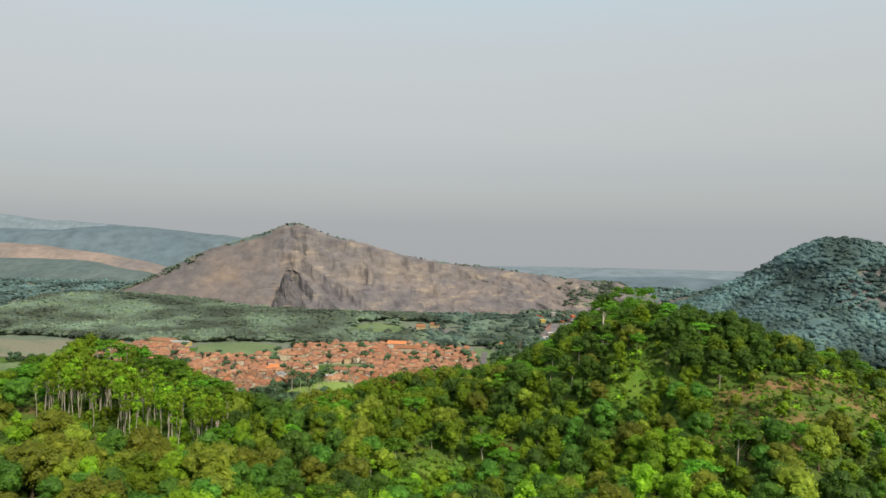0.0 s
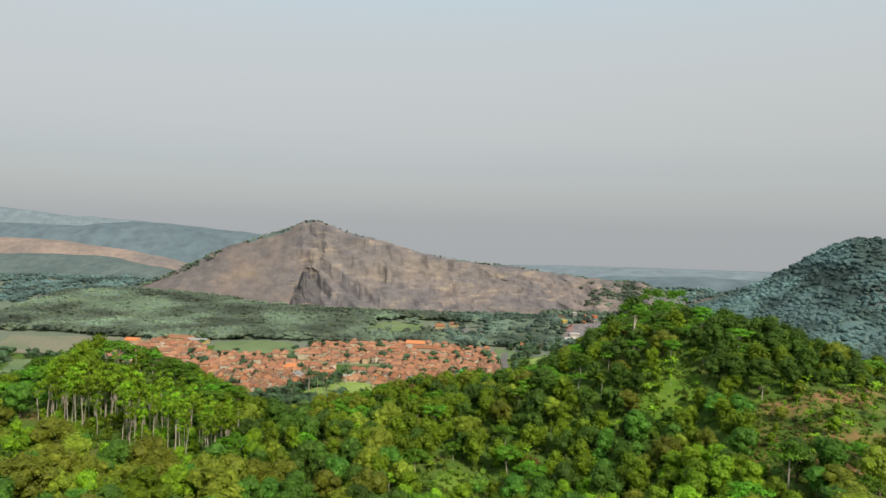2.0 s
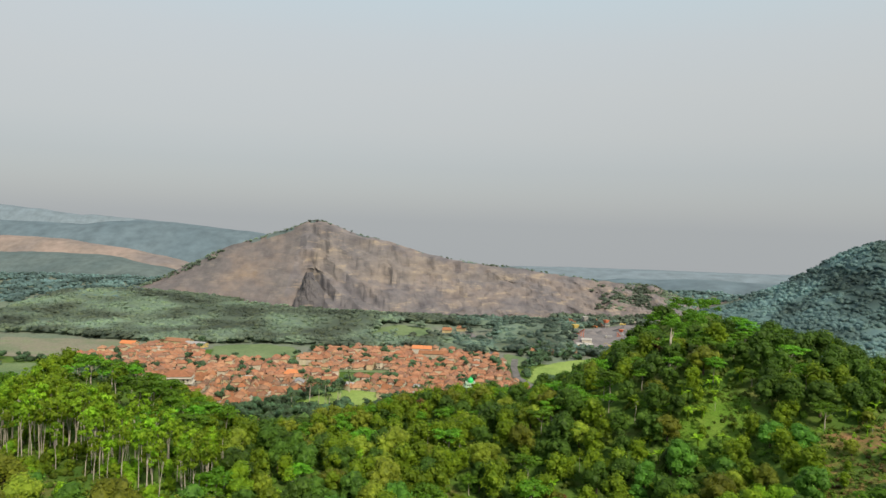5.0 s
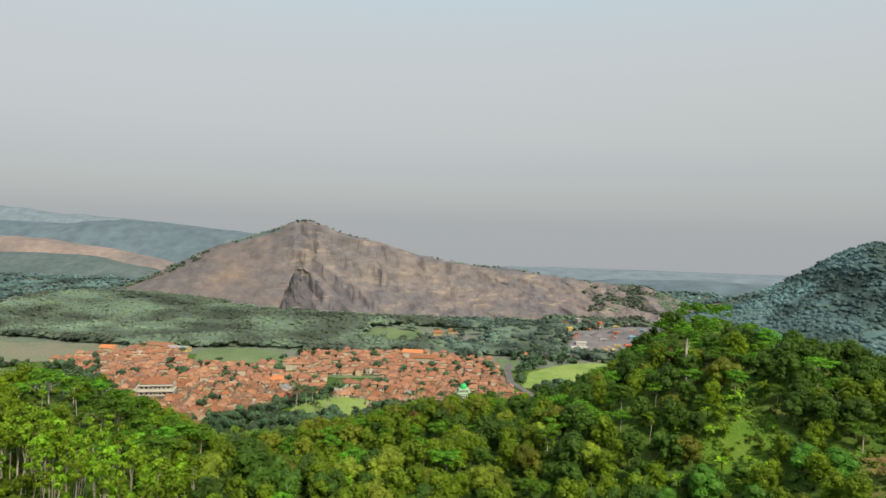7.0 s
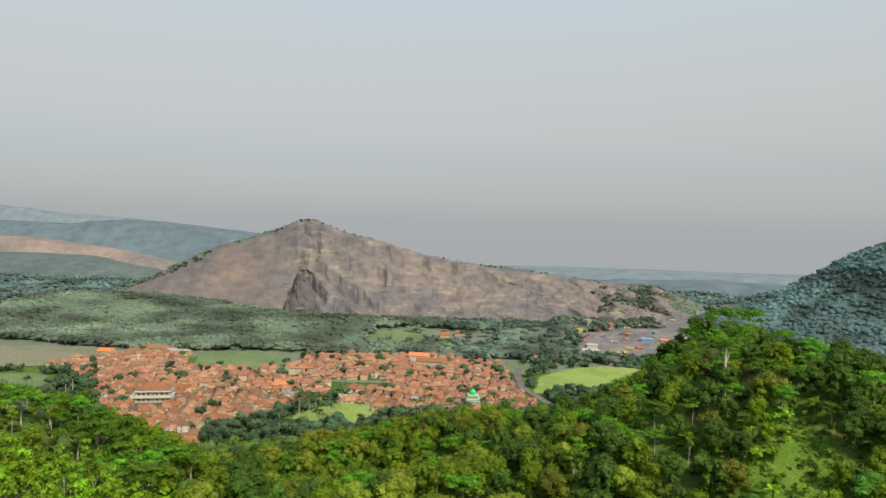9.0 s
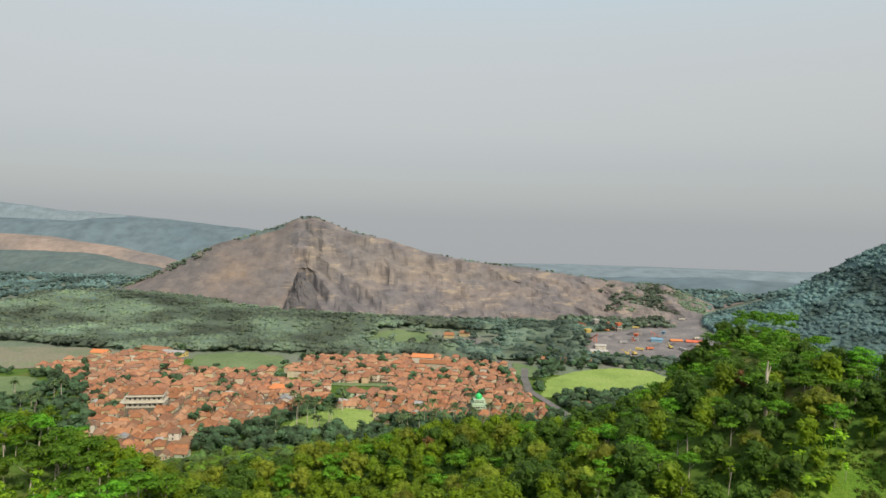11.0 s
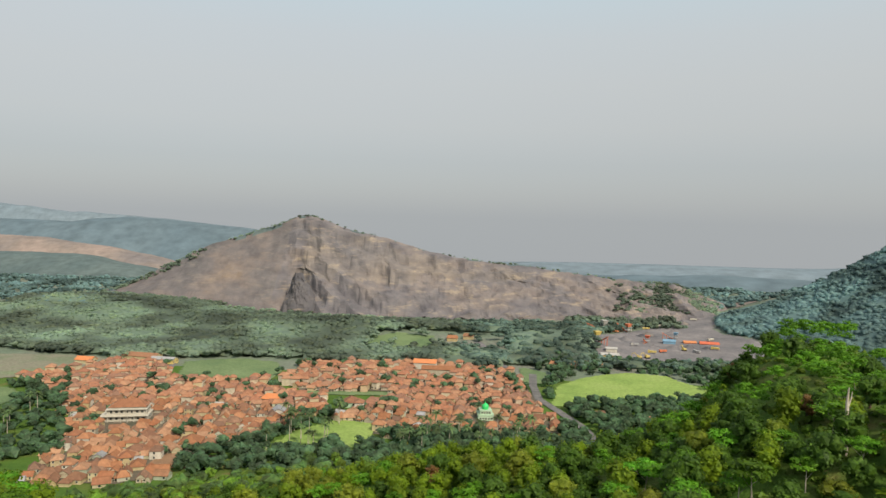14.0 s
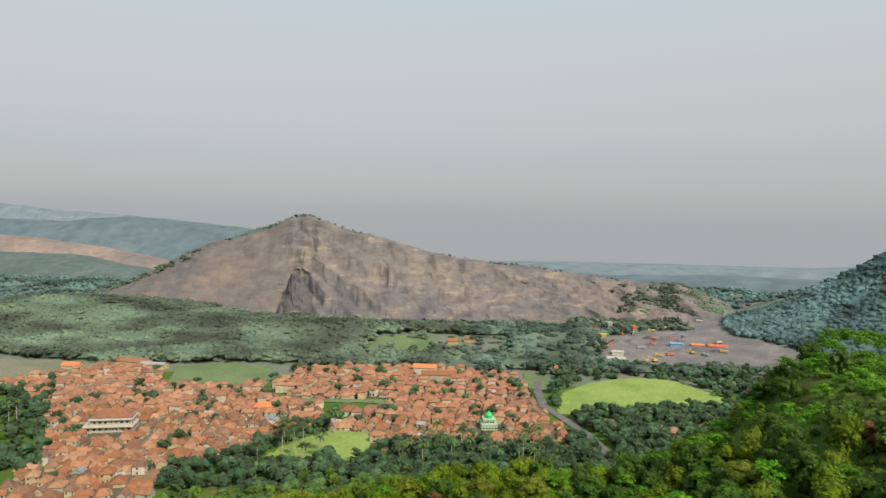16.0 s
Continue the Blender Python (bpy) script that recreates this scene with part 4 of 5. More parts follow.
    # crest trees use the far leaf too, haze included in its colour
    tagged(new("ridge_trees", pile.mesh("ridge_trees", LEAF["hazy"])), "sparse small trees along the quarry's crest", "trees", kind="stuff")


far_woods()

# ---- village ----
TILE = random_mat("terracotta_tiles", [(0.22, 0.1, 0.05), (0.28, 0.126, 0.062), (0.34, 0.17, 0.09), (0.18, 0.094, 0.056), (0.38, 0.215, 0.125), (0.15, 0.09, 0.062), (0.28, 0.115, 0.055)], 0.85, 0.2, False, 0.5, 0.5, 0.05)
# TILE_FAR and PLASTER_FAR: slightly paler versions for the farther houses
TILE_FAR = random_mat("paler_terracotta_tiles", [(0.235, 0.115, 0.068), (0.3, 0.145, 0.082), (0.35, 0.19, 0.11), (0.2, 0.115, 0.08), (0.31, 0.135, 0.075)], 0.85, 0.2, True, 0.5, 0.5, 0.05)
PLASTER = random_mat("painted_plaster", [(0.317, 0.29, 0.229), (0.414, 0.361, 0.246), (0.37, 0.29, 0.15), (0.44, 0.37, 0.22), (0.299, 0.334, 0.246), (0.475, 0.44, 0.37), (0.387, 0.273, 0.158)], 0.9, 0.2, False, 0.4, 0.4)
PLASTER_FAR = random_mat("paler_plaster", [(0.37, 0.326, 0.255), (0.458, 0.396, 0.273), (0.405, 0.317, 0.176), (0.493, 0.458, 0.387), (0.422, 0.299, 0.185)], 0.9, 0.2, True, 0.4, 0.4)
WHITE = random_mat("white_plaster", [(0.42, 0.39, 0.32), (0.48, 0.45, 0.38)], 0.85, 0.25, False, 0.3, 0.3)
TIN = random_mat("weathered_tin", [(0.22, 0.22, 0.22), (0.32, 0.31, 0.3), (0.4, 0.38, 0.34)], 0.5, 0.4, False, 0.5, 0.5)
GREEN_PAINT = random_mat("bright_green_paint", [(0.03, 0.5, 0.12), (0.04, 0.56, 0.16)], 0.45, 0.5, False, 0.15, 0.5)
PALE_GREEN = random_mat("pale_green_plaster", [(0.34, 0.46, 0.32), (0.38, 0.5, 0.35)], 0.85, 0.2, False, 0.25, 0.4)
ORANGE = random_mat("bright_orange_tiles", [(0.52, 0.19, 0.075), (0.54, 0.21, 0.09)], 0.8, 0.2, False, 0.2, 0.5)
YELLOW = random_mat("yellow_paint", [(0.5, 0.38, 0.1), (0.52, 0.4, 0.14)], 0.6, 0.3, False, 0.3, 0.5)
BLUE = random_mat("blue_sheet", [(0.14, 0.26, 0.36), (0.16, 0.28, 0.38)], 0.6, 0.3, False, 0.3, 0.5)
RED = random_mat("red_orange_sheet", [(0.5, 0.12, 0.06), (0.52, 0.17, 0.08)], 0.7, 0.3, False, 0.3, 0.5)
WOOD_DOOR = random_mat("brown_door_wood", [(0.16, 0.08, 0.04), (0.24, 0.13, 0.07)], 0.6, 0.4, False, 0.3, 2.0)
PANE = Mat("dark_window_glass", 0.12, 0.5)
PANE.bsdf.inputs["Base Color"].default_value = (0.03, 0.035, 0.04, 1)
PANE = PANE.m


def box(x0, x1, y0, y1, z0, z1):
    v = np.array([(x, y, z) for z in (z0, z1) for y in (y0, y1) for x in (x0, x1)], float)
    f = [[0, 2, 3, 1], [4, 5, 7, 6], [0, 1, 5, 4], [1, 3, 7, 5], [3, 2, 6, 7], [2, 0, 4, 6]]
    return v, f


def roof_shape(w, d, z, h, hip, over=0.55, thick=0.14):
    """A closed roof: hip (0: gable, up to 0.5: pyramid) along y, with eaves and a raised ridge tile course."""
    a, b = w / 2 + over, d / 2 + over
    e = b - 2 * b * hip
    drop = over * h / (w / 2)
    v = [(-a, -b, z - drop), (a, -b, z - drop), (a, b, z - drop), (-a, b, z - drop), (0, -e, z + h), (0, e, z + h)]
    v += [(x, y, q - thick) for x, y, q in v]
    f = [[0, 1, 4, 4], [1, 2, 5, 4], [2, 3, 5, 5], [3, 0, 4, 5]]
    f = [list(dict.fromkeys(q)) for q in f]
    f += [[k + 6 for k in reversed(q)] for q in f]
    f += [[0, 6, 7, 1], [1, 7, 8, 2], [2, 8, 9, 3], [3, 9, 6, 0]]
    if hip < 0.02:
        f = [q for q in f if len(q) > 3] + [[0, 4, 10, 6], [4, 1, 7, 10], [2, 5, 11, 8], [5, 3, 9, 11]]
    return np.array(v, float), f


def gable_ends(w, d, z, h):
    """The triangles of wall under a gabled roof, as thin prisms."""
    p = Pile()
    for s in (-1, 1):
        y0, y1 = s * d / 2, s * (d / 2 - 0.15)
        p.add([(-w / 2, y0, z), (w / 2, y0, z), (0, y0, z + h - 0.18), (-w / 2, y1, z), (w / 2, y1, z), (0, y1, z + h - 0.18)],
              np.array([[0, 1, 2, 2], [3, 5, 4, 4], [0, 3, 4, 1], [1, 4, 5, 2], [2, 5, 3, 0]]))
    v = np.concatenate(p.v)
    return v, [list(dict.fromkeys(q)) for q in p.f]


class Bits(Pile):
    def add(self, v, f, k=0):
        self.v.append(np.asarray(v, float))
        self.f += [[q + self.n for q in r] for r in f]
        self.k += [k] * len(f)
        self.n += len(v)


def ring_me(name, w, h, t, sill, mat):
    """A rectangular frame as one closed piece, lying against a wall that faces -y."""
    o = [(-w / 2 - t, -sill), (w / 2 + t, -sill), (w / 2 + t, h + t), (-w / 2 - t, h + t)]
    n = [(-w / 2, 0), (w / 2, 0), (w / 2, h), (-w / 2, h)]
    v = [(x, y, z) for y in (-0.1, 0.02) for x, z in o + n]
    f = []
    for k in range(4):
        l = (k + 1) % 4
        f += [[k, l, 4 + l, 4 + k], [8 + l, 8 + k, 12 + k, 12 + l], [k, 8 + k, 8 + l, l], [4 + l, 12 + l, 12 + k, 4 + k]]
    return mesh_of(name, v, f, mat)


def slab_me(name, w, h, mat):
    return mesh_of(name, *box(-w / 2, w / 2, -0.05, 0.02, 0, h), mat)


WINDOW_FRAME, WINDOW_PANE = ring_me("window", 1.3, 1.2, 0.1, 0.1, WHITE), slab_me("pane", 1.3, 1.2, PANE)
DOOR_FRAME, DOOR_LEAF = ring_me("door", 1.0, 2.05, 0.12, 0.0, WHITE), slab_me("leaf", 1.0, 2.05, WOOD_DOOR)


def house_parts(w, d, hw, rise, hip, wing, porch):
    """Wall and roof geometry of a village house about its base centre."""
    wall, roof = Bits(), Bits()
    wall.add(*box(-w / 2, w / 2, -d / 2, d / 2, -0.4, hw))
    wall.add(*box(-w / 2 - 0.06, w / 2 + 0.06, -d / 2 - 0.06, d / 2 + 0.06, -0.4, 0.35))
    if hip < 0.02:
        wall.add(*gable_ends(w, d, hw, rise))
    roof.add(*roof_shape(w, d, hw, rise, hip))
    e = (d / 2 + 0.55) * (1 - 2 * hip)
    roof.add(*box(-0.16, 0.16, -e, e, hw + rise - 0.03, hw + rise + 0.12))
    if wing:
        ww, wd = w * 0.55, d * 0.6
        cx, cy = w / 2 + ww / 2 - 0.4, -d / 2 + wd / 2 - 0.8
        wall.add(np.array(box(-ww / 2, ww / 2, -wd / 2, wd / 2, -0.4, hw - 0.4)[0]) + (cx, cy, 0), box(0, 1, 0, 1, 0, 1)[1])
        if hip < 0.02:
            v, f = gable_ends(ww, wd, hw - 0.4, rise * 0.6)
            wall.add(v + (cx, cy, 0), f)
        v, f = roof_shape(ww, wd, hw - 0.4, rise * 0.6, hip)
        roof.add(v + (cx, cy, 0), f)
    if porch:
        v = np.array([(-w * 0.4, -d / 2 - 2.0, hw - 0.75), (w * 0.4, -d / 2 - 2.0, hw - 0.75), (w * 0.4, -d / 2 + 0.05, hw - 0.25), (-w * 0.4, -d / 2 + 0.05, hw - 0.25)])
        roof.add(np.concatenate([v, v - (0, 0, 0.12)]), [[0, 1, 2, 3], [7, 6, 5, 4], [0, 4, 5, 1], [1, 5, 6, 2], [2, 6, 7, 3], [3, 7, 4, 0]])
        for x in (-w * 0.38, 0, w * 0.38):
            wall.add(*box(x - 0.12, x + 0.12, -d / 2 - 1.9, -d / 2 - 1.66, -0.4, hw - 0.72))
    return wall, roof


KINDS = [  # width, depth, wall height, roof rise, hip, wing, porch, roof material, label
    (7.5, 9.5, 3.0, 2.3, 0.0, False, False, TILE, "single-storey village house with gabled terracotta roof"),
    (8.5, 9.5, 3.1, 2.6, 0.3, False, True, TILE, "village house with hipped terracotta roof and porch"),
    (7.0, 10.5, 3.0, 2.2, 0.0, True, False, TILE, "village house with side wing and terracotta roofs"),
    (9.0, 11.0, 3.2, 2.9, 0.36, True, False, TILE, "broad house with hipped terracotta roofs"),
    (6.5, 8.0, 2.9, 2.0, 0.0, False, True, TILE, "small plastered house with terracotta roof and porch"),
    (8.0, 9.0, 5.8, 2.3, 0.32, False, False, TILE, "two-storey plastered house with terracotta hip roof"),
    (7.5, 8.5, 3.0, 1.6, 0.0, False, False, TIN, "plain house with pale weathered tin roof"),
]


def house(i, roof_mat=None, label=None, group="village houses"):
    w, d, hw, rise, hip, wing, porch, rm, lab = KINDS[i]
    ob = tagged(new("house"), label or lab, "house", group)
    wall, roof = house_parts(w, d, hw, rise, hip, wing, porch)
    part("wall", wall.mesh("wall", PLASTER), ob)
    part("roof", roof.mesh("roof", roof_mat or rm), ob)
    dr = part("door", DOOR_FRAME, ob)
    part("leaf", DOOR_LEAF, dr, "brown wooden door leaf")
    dr.location = (0.6, -d / 2, 0.05)
    spots = [(-w * 0.28, -d / 2, 0), (w * 0.34, -d / 2, 0), (w / 2, d * 0.25, 90), (-w / 2, d * 0.1, -90)]
    for x, y, a in spots[:3 if wing else 4]:
        for zz in ((1.0, 3.7) if hw > 5 else (1.0,)):
            wd = part("window", WINDOW_FRAME, ob)
            part("pane", WINDOW_PANE, wd)
            wd.location, wd.rotation_euler = (x, y, zz), (0, 0, radians(a))
    return ob


LANDMARKS = [(-157, 480, 9), (0, 551, 13), (-214, 521, 19), (-141, 569, 7), (-279, 684, 17), (-35, 668, 13), (-46, 682, 11), (-225, 545, 6)]


def village():
    rng = np.random.RandomState(77)
    stock = Supply([lambda i=i: house(i) for i in range(len(KINDS))])
    spots = []
    for poly, turn in ((VILLAGE_LEFT, 12), (VILLAGE_RIGHT, -4)):
        c, s = math.cos(radians(turn)), math.sin(radians(turn))
        for a in np.arange(-420, 260, 7.3):
            for b in np.arange(330, 800, 7.7):
                u, v = a + rng.uniform(-1.7, 1.7), b + rng.uniform(-1.6, 1.6)
                x, y = c * u - s * (v - 560) - 100, s * u + c * (v - 560) + 560
                if not within(x, y, poly) or within(x, y, FIELD_STRIP) or within(x, y, FIELD_MID) or within(x, y, FIELD_FAR) or within(x, y, FIELD_SOIL):
                    continue
                if any(math.hypot(x - p, y - q) < r for p, q, r in LANDMARKS) or rng.rand() < 0.06:
                    continue
                if abs(x - float(np.interp(y, [510, 545, 575, 604, 680], [64, 58, 48, 38, 40]))) < 8:
                    continue
                spots.append((y, x, turn + rng.choice([0, 90, 180, 270], p=[0.3, 0.3, 0.25, 0.15]) + rng.normal() * 10))
    spots.sort()
    zs = land(np.array([p[1] for p in spots]), np.array([p[0] for p in spots]))
    roofs, walls = Bits(), Bits()
    for n, ((y, x, a), z) in enumerate(zip(spots, zs)):
        s = rng.uniform(0.5, 0.8)
        if n < 285:
            if rng.rand() < 0.05:
                stock.i = 6 + 7 * rng.randint(9)
            elif stock.i % 7 == 6:
                stock.i += 1
            stock.place(pose(x, y, z, 0, 0, a) @ Matrix.Diagonal((s, s, max(s, 0.82), 1)))
        else:
            w, d, hw, rise, hip, wing, porch, _, _ = KINDS[rng.randint(6)]
            wl, rf = house_parts(w * s, d * s, hw, rise * s, hip, wing, porch)
            c, q = math.cos(radians(a)), math.sin(radians(a))
            for src, dst in ((wl, walls), (rf, roofs)):
                v = np.concatenate(src.v)
                v = np.stack([c * v[:, 0] - q * v[:, 1] + x, q * v[:, 0] + c * v[:, 1] + y, v[:, 2] + z], 1)
                dst.add(v, src.f)
            for wx in (-0.28, 0.3):
                lx, ly = wx * w * s, -d * s / 2
                v, f = box(lx - 0.55, lx + 0.55, ly - 0.05, ly + 0.02, 1.0, 2.1)
                v = np.stack([c * v[:, 0] - q * v[:, 1] + x, q * v[:, 0] + c * v[:, 1] + y, v[:, 2] + z], 1)
                walls.add(v, f, 1)
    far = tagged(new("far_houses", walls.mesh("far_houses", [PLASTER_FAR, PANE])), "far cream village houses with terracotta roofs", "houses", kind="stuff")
    ob = part("roofs", roofs.mesh("roofs", TILE_FAR), far, "paler terracotta roofs")
    ob["kind"] = "stuff"


village()


def windows_along(ob, x0, x1, n, y, z, turn=0, across=False):
    for k in range(n):
        u = x0 + (x1 - x0) * (k + 0.5) / n
        wd = part("window", WINDOW_FRAME, ob)
        part("pane", WINDOW_PANE, wd)
        wd.location = (y, u, z) if across else (u, y, z)
        wd.rotation_euler = (0, 0, radians(turn))


def mosque():
    ob = tagged(new("mosque"), "pale green two-storey mosque with bright green dome", "mosque")
    b = Bits()
    b.add(*box(-6, 6, -6.5, 6.5, -0.4, 4.2))
    b.add(*box(-6.4, 6.4, -6.9, 6.9, 4.2, 4.5))
    b.add(*box(-4.4, 4.4, -4.8, 4.8, 4.5, 7.6))
    b.add(*box(-4.8, 4.8, -5.2, 5.2, 7.6, 7.9))
    for x in (-5.9, 5.9):
        for y in (-6.4, 6.4):
            b.add(*box(x - 0.3, x + 0.3, y - 0.3, y + 0.3, 4.5, 6.0))
    part("wall", b.mesh("wall", PALE_GREEN), ob)
    d = Pile()
    prof = [(2.5, 7.9), (2.5, 8.7), (2.9, 9.4), (2.95, 10.1), (2.6, 11.0), (1.9, 11.8), (1.0, 12.4), (0.35, 12.8), (0.12, 13.3), (0.05, 14.2)]
    th = np.arange(16) / 16 * 2 * math.pi
    v = np.array([(r * math.cos(t), r * math.sin(t), z) for r, z in prof for t in th])
    f = [[i * 16 + j, i * 16 + (j + 1) % 16, (i + 1) * 16 + (j + 1) % 16, (i + 1) * 16 + j] for i in range(len(prof) - 1) for j in range(16)]
    d.add(v, f)
    part("dome", d.mesh("dome", GREEN_PAINT, True), ob, "bright green onion dome")
    windows_along(ob, -5.5, 5.5, 5, -6.5, 1.2)
    windows_along(ob, -4, 4, 4, -4.8, 5.4)
    windows_along(ob, -5.5, 5.5, 4, 6.0, 1.2, 90, True)
    ob.location = (0, 552, 0.2)
    ob.scale = (0.78, 0.78, 0.78)
    ob.rotation_euler = (0, 0, radians(6))


def school():
    ob = tagged(new("public_building"), "long white three-storey building with red hip roof", "building")
    b = Bits()
    b.add(*box(-13, 13, -6, 6, -0.4, 3.4))
    b.add(*box(-13.5, 13.5, -8, 6.4, 3.4, 3.75))
    b.add(*box(-10, 12, -5, 6, 3.75, 7.0))
    b.add(*box(-10.6, 12.6, -6.6, 6.5, 7.0, 7.3))
    b.add(*box(-10.4, 12.4, -6.5, -6.35, 3.75, 4.7))
    for x in np.linspace(-12.8, 12.8, 8):
        b.add(*box(x - 0.18, x + 0.18, -7.8, -7.45, -0.4, 3.4))
    for x in np.linspace(-10, 12, 7):
        b.add(*box(x - 0.15, x + 0.15, -6.4, -6.1, 4.7, 7.0))
    b.add(*box(-9, 11.5, -4.2, 5.5, 7.3, 8.6))
    part("wall", b.mesh("wall", WHITE), ob)
    v, f = roof_shape(9.7, 20.5, 0, 3.4, 0.28)
    v = np.stack([v[:, 1] + 1.25, -v[:, 0] + 0.65, v[:, 2] + 8.6], 1)
    r = Bits()
    r.add(v, f)
    part("roof", r.mesh("roof", TILE), ob, "red tiled hip roof")
    windows_along(ob, -12, 12, 8, -6, 1.2)
    windows_along(ob, -9, 11, 7, -5, 4.9)
    windows_along(ob, -5, 5, 4, 13, 1.2, 90, True)
    ob.location = (-214, 522, 0.2)
    ob.rotation_euler = (0, 0, radians(14))


def shed(name, label, x, y, z, w, d, h, turn, wall_mat, roof_mat, rise=1.6, category="shed", hip=0.0):
    ob = tagged(new(name), label, category)
    a, r = Bits(), Bits()
    a.add(*box(-w / 2, w / 2, -d / 2, d / 2, -0.6, h))
    if hip < 0.02:
        a.add(*gable_ends(w, d, h, rise))
    r.add(*roof_shape(w, d, h, rise, hip))
    part("wall", a.mesh("wall", wall_mat), ob)
    part("roof", r.mesh("roof", roof_mat), ob)
    windows_along(ob, -d / 2, d / 2, max(2, int(d / 4)), w / 2, 1.0, 90, True)
    windows_along(ob, -w / 2, w / 2, max(2, int(w / 4)), -d / 2, 1.0)
    ob.matrix_basis = pose(x, y, z, 0, 0, turn)
    return ob


mosque()
school()
shed("house", "house with vivid orange new roof tiles", -141, 570, 0.3, 8, 11, 3.2, 80, PLASTER, ORANGE, 2.6, "house", 0.2)
shed("house", "small house with bright green roof", -225, 546, 0.3, 6, 8, 3.0, 80, PLASTER, GREEN_PAINT, 1.5, "house")
shed("hall", "long cream hall with brown tiled roof", -285, 681, 0.3, 11, 30, 4.0, 82, PLASTER, TILE, 2.2, "hall")
shed("hall", "cream hall with tin roof beside the lane", -262, 672, 0.3, 9, 20, 3.8, 84, YELLOW, TIN, 1.4, "hall")
shed("hall", "long cream building with tiled roof", -36, 668, 0.3, 10, 26, 5.0, 88, PLASTER, TILE, 2.0, "hall")
shed("hall", "tall cream building with orange roof", -48, 686, 0.3, 10, 18, 6.0, 88, WHITE, ORANGE, 2.2, "hall")
shed("house", "white house with pale gable roof", -128, 541, 0.3, 8, 9, 3.4, 15, WHITE, TIN, 2.0, "house")
shed("house", "pale green plastered house with terracotta roof", -88, 570, 0.3, 9, 10, 3.2, 5, PALE_GREEN, TILE, 2.6, "house", 0.3)
shed("house", "white-verandaed house with broad terracotta hip roof", -157, 480, 0.3, 11, 11, 3.2, 8, WHITE, TILE, 3.0, "house", 0.36)
shed("house", "lone orange-roofed house at the field's edge", -322, 662, 0.3, 8, 14, 3.2, 85, PLASTER, ORANGE, 2.2, "house")
for hx, hy, ht in ((-262, 712, 10), (-238, 716, 60), (-178, 716, 20), (-330, 748, 40), (-455, 742, 15), (-440, 736, 70), (-285, 752, 30),
                   (62, 712, 80), (74, 712, 85), (86, 716, 85), (98, 718, 70), (-30, 800, 85), (-14, 806, 80), (-44, 742, 10),
                   (132, 560, 20), (106, 552, 65), (118, 570, 10), (146, 584, 80), (158, 590, 85), (90, 548, 30), (74, 562, 100), (196, 655, 75), (206, 648, 20)):
    shed("house", "small cream house among trees with terracotta roof", hx, hy, float(land(hx, hy)) + 0.1, 7, 10, 3.2, ht, PLASTER, TILE, 2.2, "house", 0.1)


# ---- quarry yard ----
def crusher(x, y, s, mat, label, turn):
    """A stone-crusher: hopper on posts with a sloping conveyor."""
    ob = tagged(new("stone_crusher"), label, "machine")
    b = Bits()
    for px in (-3, 3):
        for py in (-2.5, 2.5):
            b.add(*box(px - 0.3, px + 0.3, py - 0.3, py + 0.3, -0.5, 7))
    b.add(*box(-3.4, 3.4, -3, 3, 3.2, 3.6))
    part("frame", b.mesh("frame", TIN), ob)
    h = Bits()
    v = np.array([(-2, -1.8, 7), (2, -1.8, 7), (2, 1.8, 7), (-2, 1.8, 7), (-3.6, -3.2, 11), (3.6, -3.2, 11), (3.6, 3.2, 11), (-3.6, 3.2, 11)])
    h.add(v, [[3, 2, 1, 0], [4, 5, 6, 7], [0, 1, 5, 4], [1, 2, 6, 5], [2, 3, 7, 6], [3, 0, 4, 7]])
    part("hopper", h.mesh("hopper", mat), ob)
    c = Bits()
    v, f = box(-0.7, 0.7, 0, 20, -0.3, 0.3)
    t = 0.42
    v = np.stack([v[:, 0], 3 + v[:, 1] * math.cos(t), 0.6 + v[:, 1] * math.sin(t) + v[:, 2]], 1)
    c.add(v, f)
    for q in (6, 12, 18):
        c.add(*box(-0.6, -0.3, 3 + q * math.cos(t) - 0.15, 3 + q * math.cos(t) + 0.15, -0.5, 0.4 + q * math.sin(t)))
        c.add(*box(0.3, 0.6, 3 + q * math.cos(t) - 0.15, 3 + q * math.cos(t) + 0.15, -0.5, 0.4 + q * math.sin(t)))
    part("conveyor", c.mesh("conveyor", RED), ob, "red sloping conveyor")
    ob.matrix_basis = pose(x, y, float(land(x, y)) + 0.3, 0, 0, turn) @ Matrix.Diagonal((s, s, s, 1))


def excavator(x, y, turn):
    ob = tagged(new("excavator"), "yellow tracked excavator on dusty ground", "excavator", "excavators")
    b = Bits()
    b.add(*box(-1.4, 1.4, -1.9, 1.9, 1.1, 2.6))
    b.add(*box(-1.3, -0.2, 0.4, 1.9, 2.6, 3.6))
    part("body", b.mesh("body", YELLOW), ob)
    for s in (-1, 1):
        t = Bits()
        t.add(*box(s * 1.4 - 0.35, s * 1.4 + 0.35, -2.2, 2.2, 0.0, 1.0))
        part("track", t.mesh("track", PANE), ob)
    a = Pile()
    a.add(*tube([(0.4, 1.6, 2.0), (0.4, 4.2, 5.2), (0.4, 6.5, 4.4), (0.4, 7.2, 1.8)], [0.35, 0.3, 0.25, 0.2], 5))
    part("arm", a.mesh("arm", YELLOW), ob)
    ob.matrix_basis = pose(x, y, float(land(x, y)) + 0.45, 0, 0, turn) @ Matrix.Diagonal((1.0, 1.0, 1.0, 1))


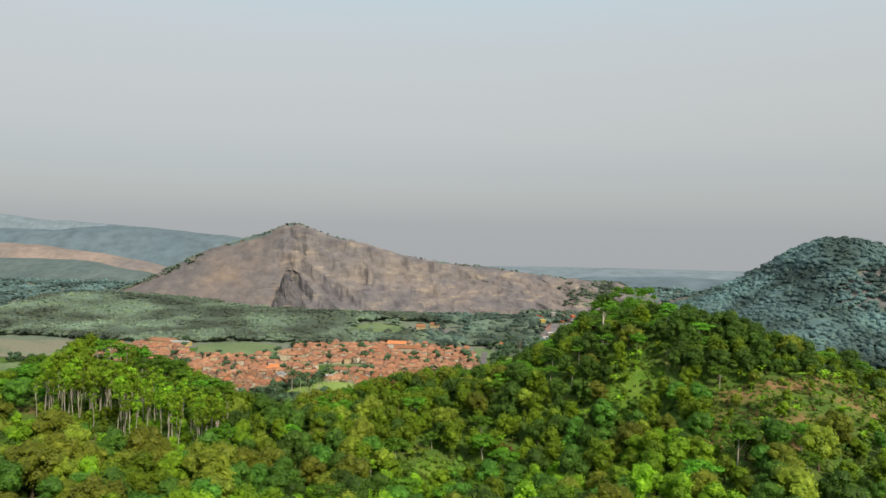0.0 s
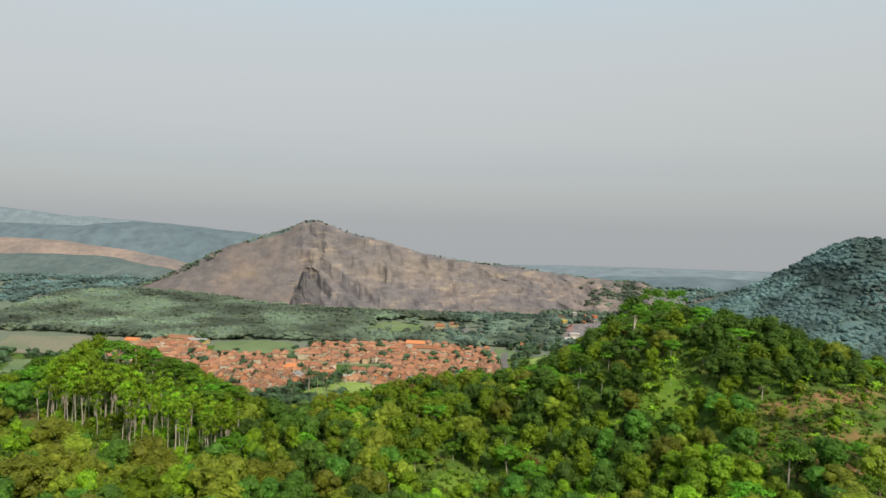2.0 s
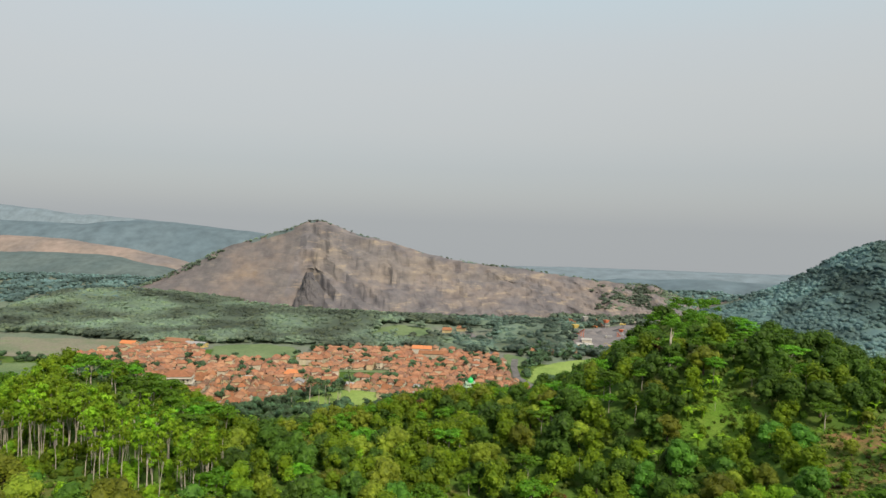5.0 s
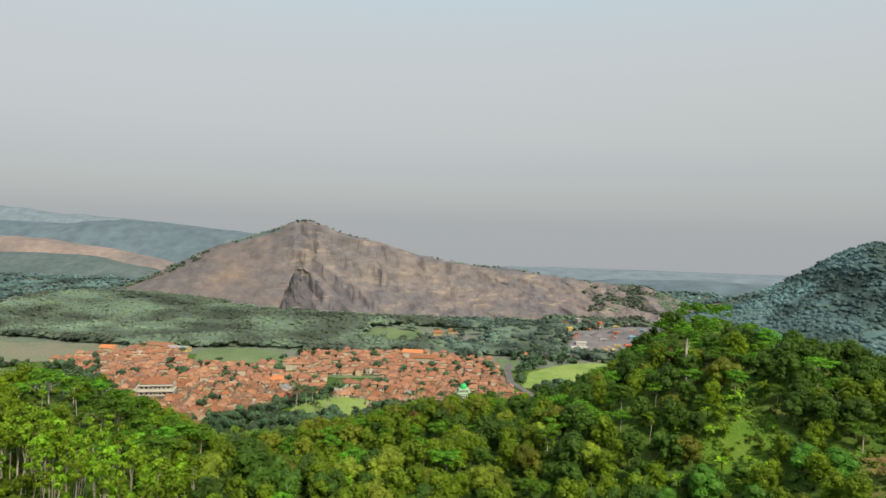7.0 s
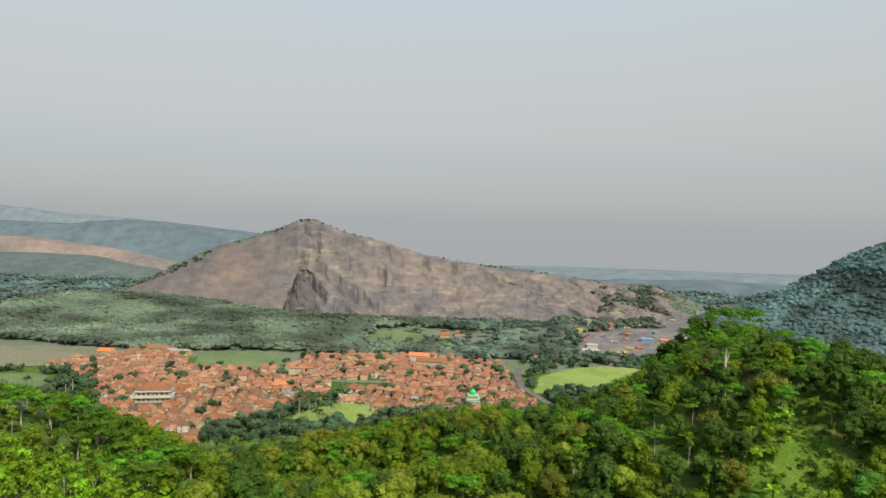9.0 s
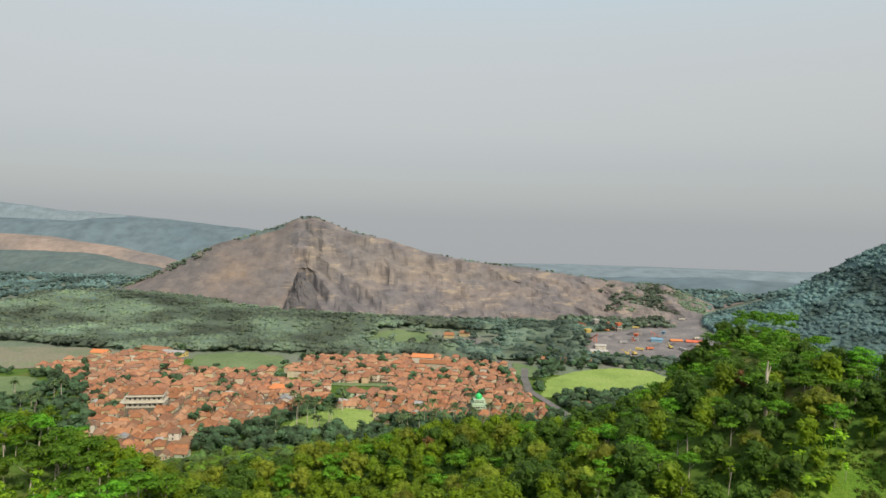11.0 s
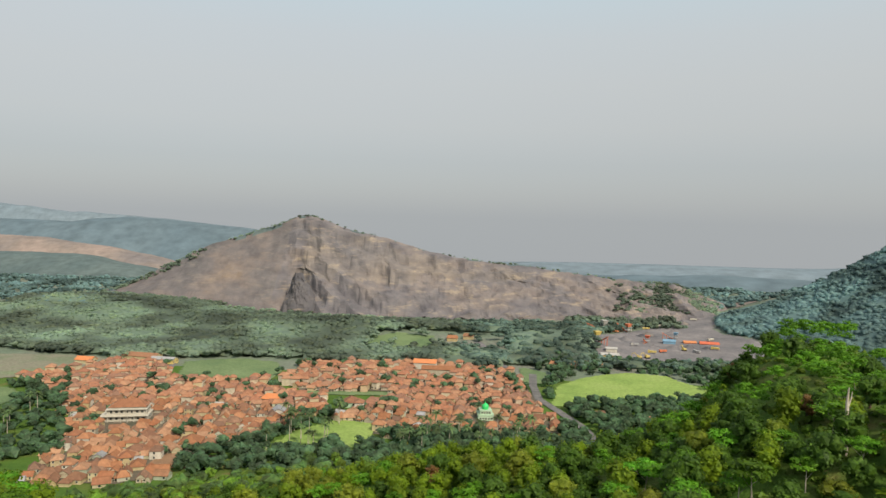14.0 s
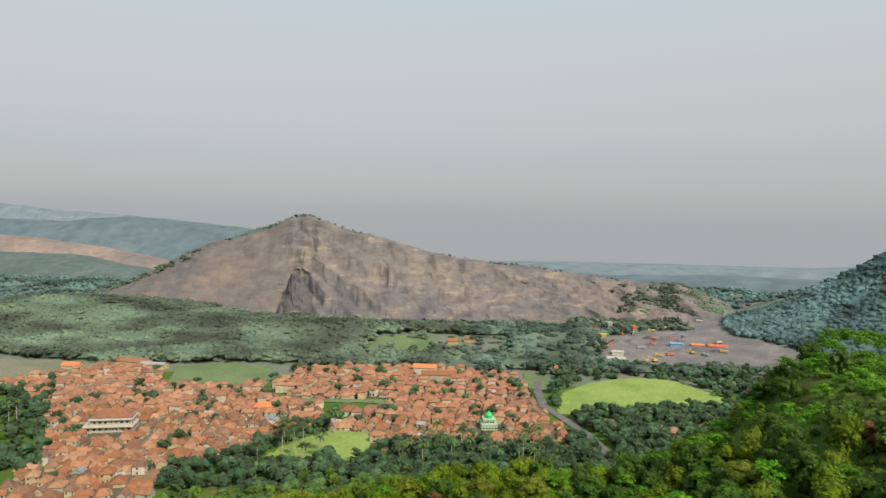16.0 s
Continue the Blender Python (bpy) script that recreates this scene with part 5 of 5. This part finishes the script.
def truck(x, y, turn, mat):
    ob = tagged(new("tipper_truck"), "dusty tipper truck parked in the quarry yard", "truck", "trucks in the yard")
    c = Bits()
    c.add(*box(-1.15, 1.15, 2.0, 3.9, 0.7, 2.9))
    part("cab", c.mesh("cab", mat), ob)
    b = Bits()
    v = np.array([(-1.1, -3.6, 1.1), (1.1, -3.6, 1.1), (1.1, 1.8, 1.1), (-1.1, 1.8, 1.1), (-1.3, -3.9, 2.6), (1.3, -3.9, 2.6), (1.3, 1.8, 2.6), (-1.3, 1.8, 2.6)])
    b.add(v, [[3, 2, 1, 0], [4, 5, 6, 7], [0, 1, 5, 4], [1, 2, 6, 5], [2, 3, 7, 6], [3, 0, 4, 7]])
    part("tipper_body", b.mesh("tipper_body", mat), ob)
    for wx in (-1.0, 1.0):
        for wy in (-2.6, -1.2, 2.9):
            w = Pile()
            w.add(*tube([(wx - 0.2, wy, 0.5), (wx, wy, 0.5), (wx + 0.2, wy, 0.5)], [0.5, 0.52, 0.5], 10))
            part("wheel", w.mesh("wheel", PANE), ob)
    ob.matrix_basis = pose(x, y, float(land(x, y)) + 0.42, 0, 0, turn)


for tx, ty, ta, tm in ((160, 778, 70, YELLOW), (172, 786, 110, RED), (205, 790, 30, TIN), (228, 806, 60, YELLOW), (150, 806, 95, TIN), (238, 850, 120, WHITE),
                       (150, 900, 40, ORANGE), (190, 925, 75, YELLOW), (212, 945, 100, WHITE), (262, 985, 80, WHITE)):
    truck(tx, ty, ta, tm)
crusher(140, 915, 1.1, TIN, "grey stone-crusher hopper with conveyor", 110)
crusher(165, 905, 0.9, RED, "dusty red stone-crusher hopper with conveyor", 30)
crusher(112, 800, 0.95, YELLOW, "yellow stone-crusher hopper with conveyor", 200)
crusher(170, 838, 0.7, RED, "red stone-crusher hopper with conveyor", 150)
crusher(205, 860, 0.7, BLUE, "blue stone-crusher hopper with conveyor", 60)
for ex, ey, et in ((142, 752, 70), (150, 756, 110), (-120, 925, 40), (-104, 930, 200), (196, 800, 20)):
    excavator(ex, ey, et)
shed("shed", "yellow-walled works shed in the yard", 116, 756, 0.4, 8, 16, 4, 86, YELLOW, TIN, 1.4)
shed("shed", "blue sheet-metal shed in the yard", 192, 838, 0.4, 8, 12, 4.5, 80, BLUE, BLUE, 1.4)
shed("shed", "red-orange sheet roofed shed in the yard", 232, 836, 0.4, 9, 18, 3.5, 78, RED, RED, 1.6)
shed("shed", "orange tarpaulined shed in the quarry yard", 214, 842, 0.4, 7, 12, 3.2, 84, RED, ORANGE, 1.2)
for hx, hy in ((40, 880), (52, 884), (66, 880), (20, 876), (84, 884), (250, 1010), (275, 1030), (300, 1040), (262, 1060), (285, 1075), (120, 770), (60, 870)):
    shed("shed", "small pale works hut on dusty ground", hx, hy, float(land(hx, hy)) + 0.2, 6, 10, 3.2, 84, WHITE, TIN, 1.0)


PALE_STONE = earth_mat("pale_cut_stone", [(0.35, (0.4, 0.36, 0.31)), (0.65, (0.52, 0.48, 0.42))], 0.05, 0.6, 0.5, 0.3)


def spoil_heap(x, y, r, h, seed, pale=False):
    rng = np.random.RandomState(seed)
    t = np.linspace(0, 1, 9)
    th = np.linspace(0, 2 * math.pi, 25)
    T, A = np.meshgrid(t, th, indexing="ij")
    R = r * T * (1 + 0.25 * fbm(np.cos(A) * 2 + seed, np.sin(A) * 2 + T))
    Z = h * (1 - T) ** 1.2 * (1 + 0.3 * fbm(A, T * 4 + seed)) - 0.3
    ob = new("stone_mound", grid_mesh("stone_mound", x + R * np.cos(A), y + R * np.sin(A) * 0.8, float(land(x, y)) + Z, [PALE_STONE if pale else ROCK_DARK if seed % 2 else YARD], smooth=False))
    tagged(ob, "pale mound of cut stone on bare ground" if pale else "low grey mound of crushed rock in the yard", "mound", "mounds in the yard")


for k, (hx, hy, hr, hh) in enumerate(((190, 812, 12, 4), (206, 818, 9, 3.5), (168, 806, 10, 4), (222, 812, 8, 3), (150, 850, 10, 5), (180, 880, 14, 6), (215, 900, 12, 5), (240, 960, 16, 6), (135, 830, 9, 5))):
    spoil_heap(hx, hy, hr, hh, k)
for k, (hx, hy, hr, hh) in enumerate(((433, 1164, 14, 4), (446, 1170, 9, 3), (455, 1310, 18, 6), (440, 1290, 14, 4), (415, 1240, 10, 3))):
    spoil_heap(hx, hy, hr, hh, k + 20, True)
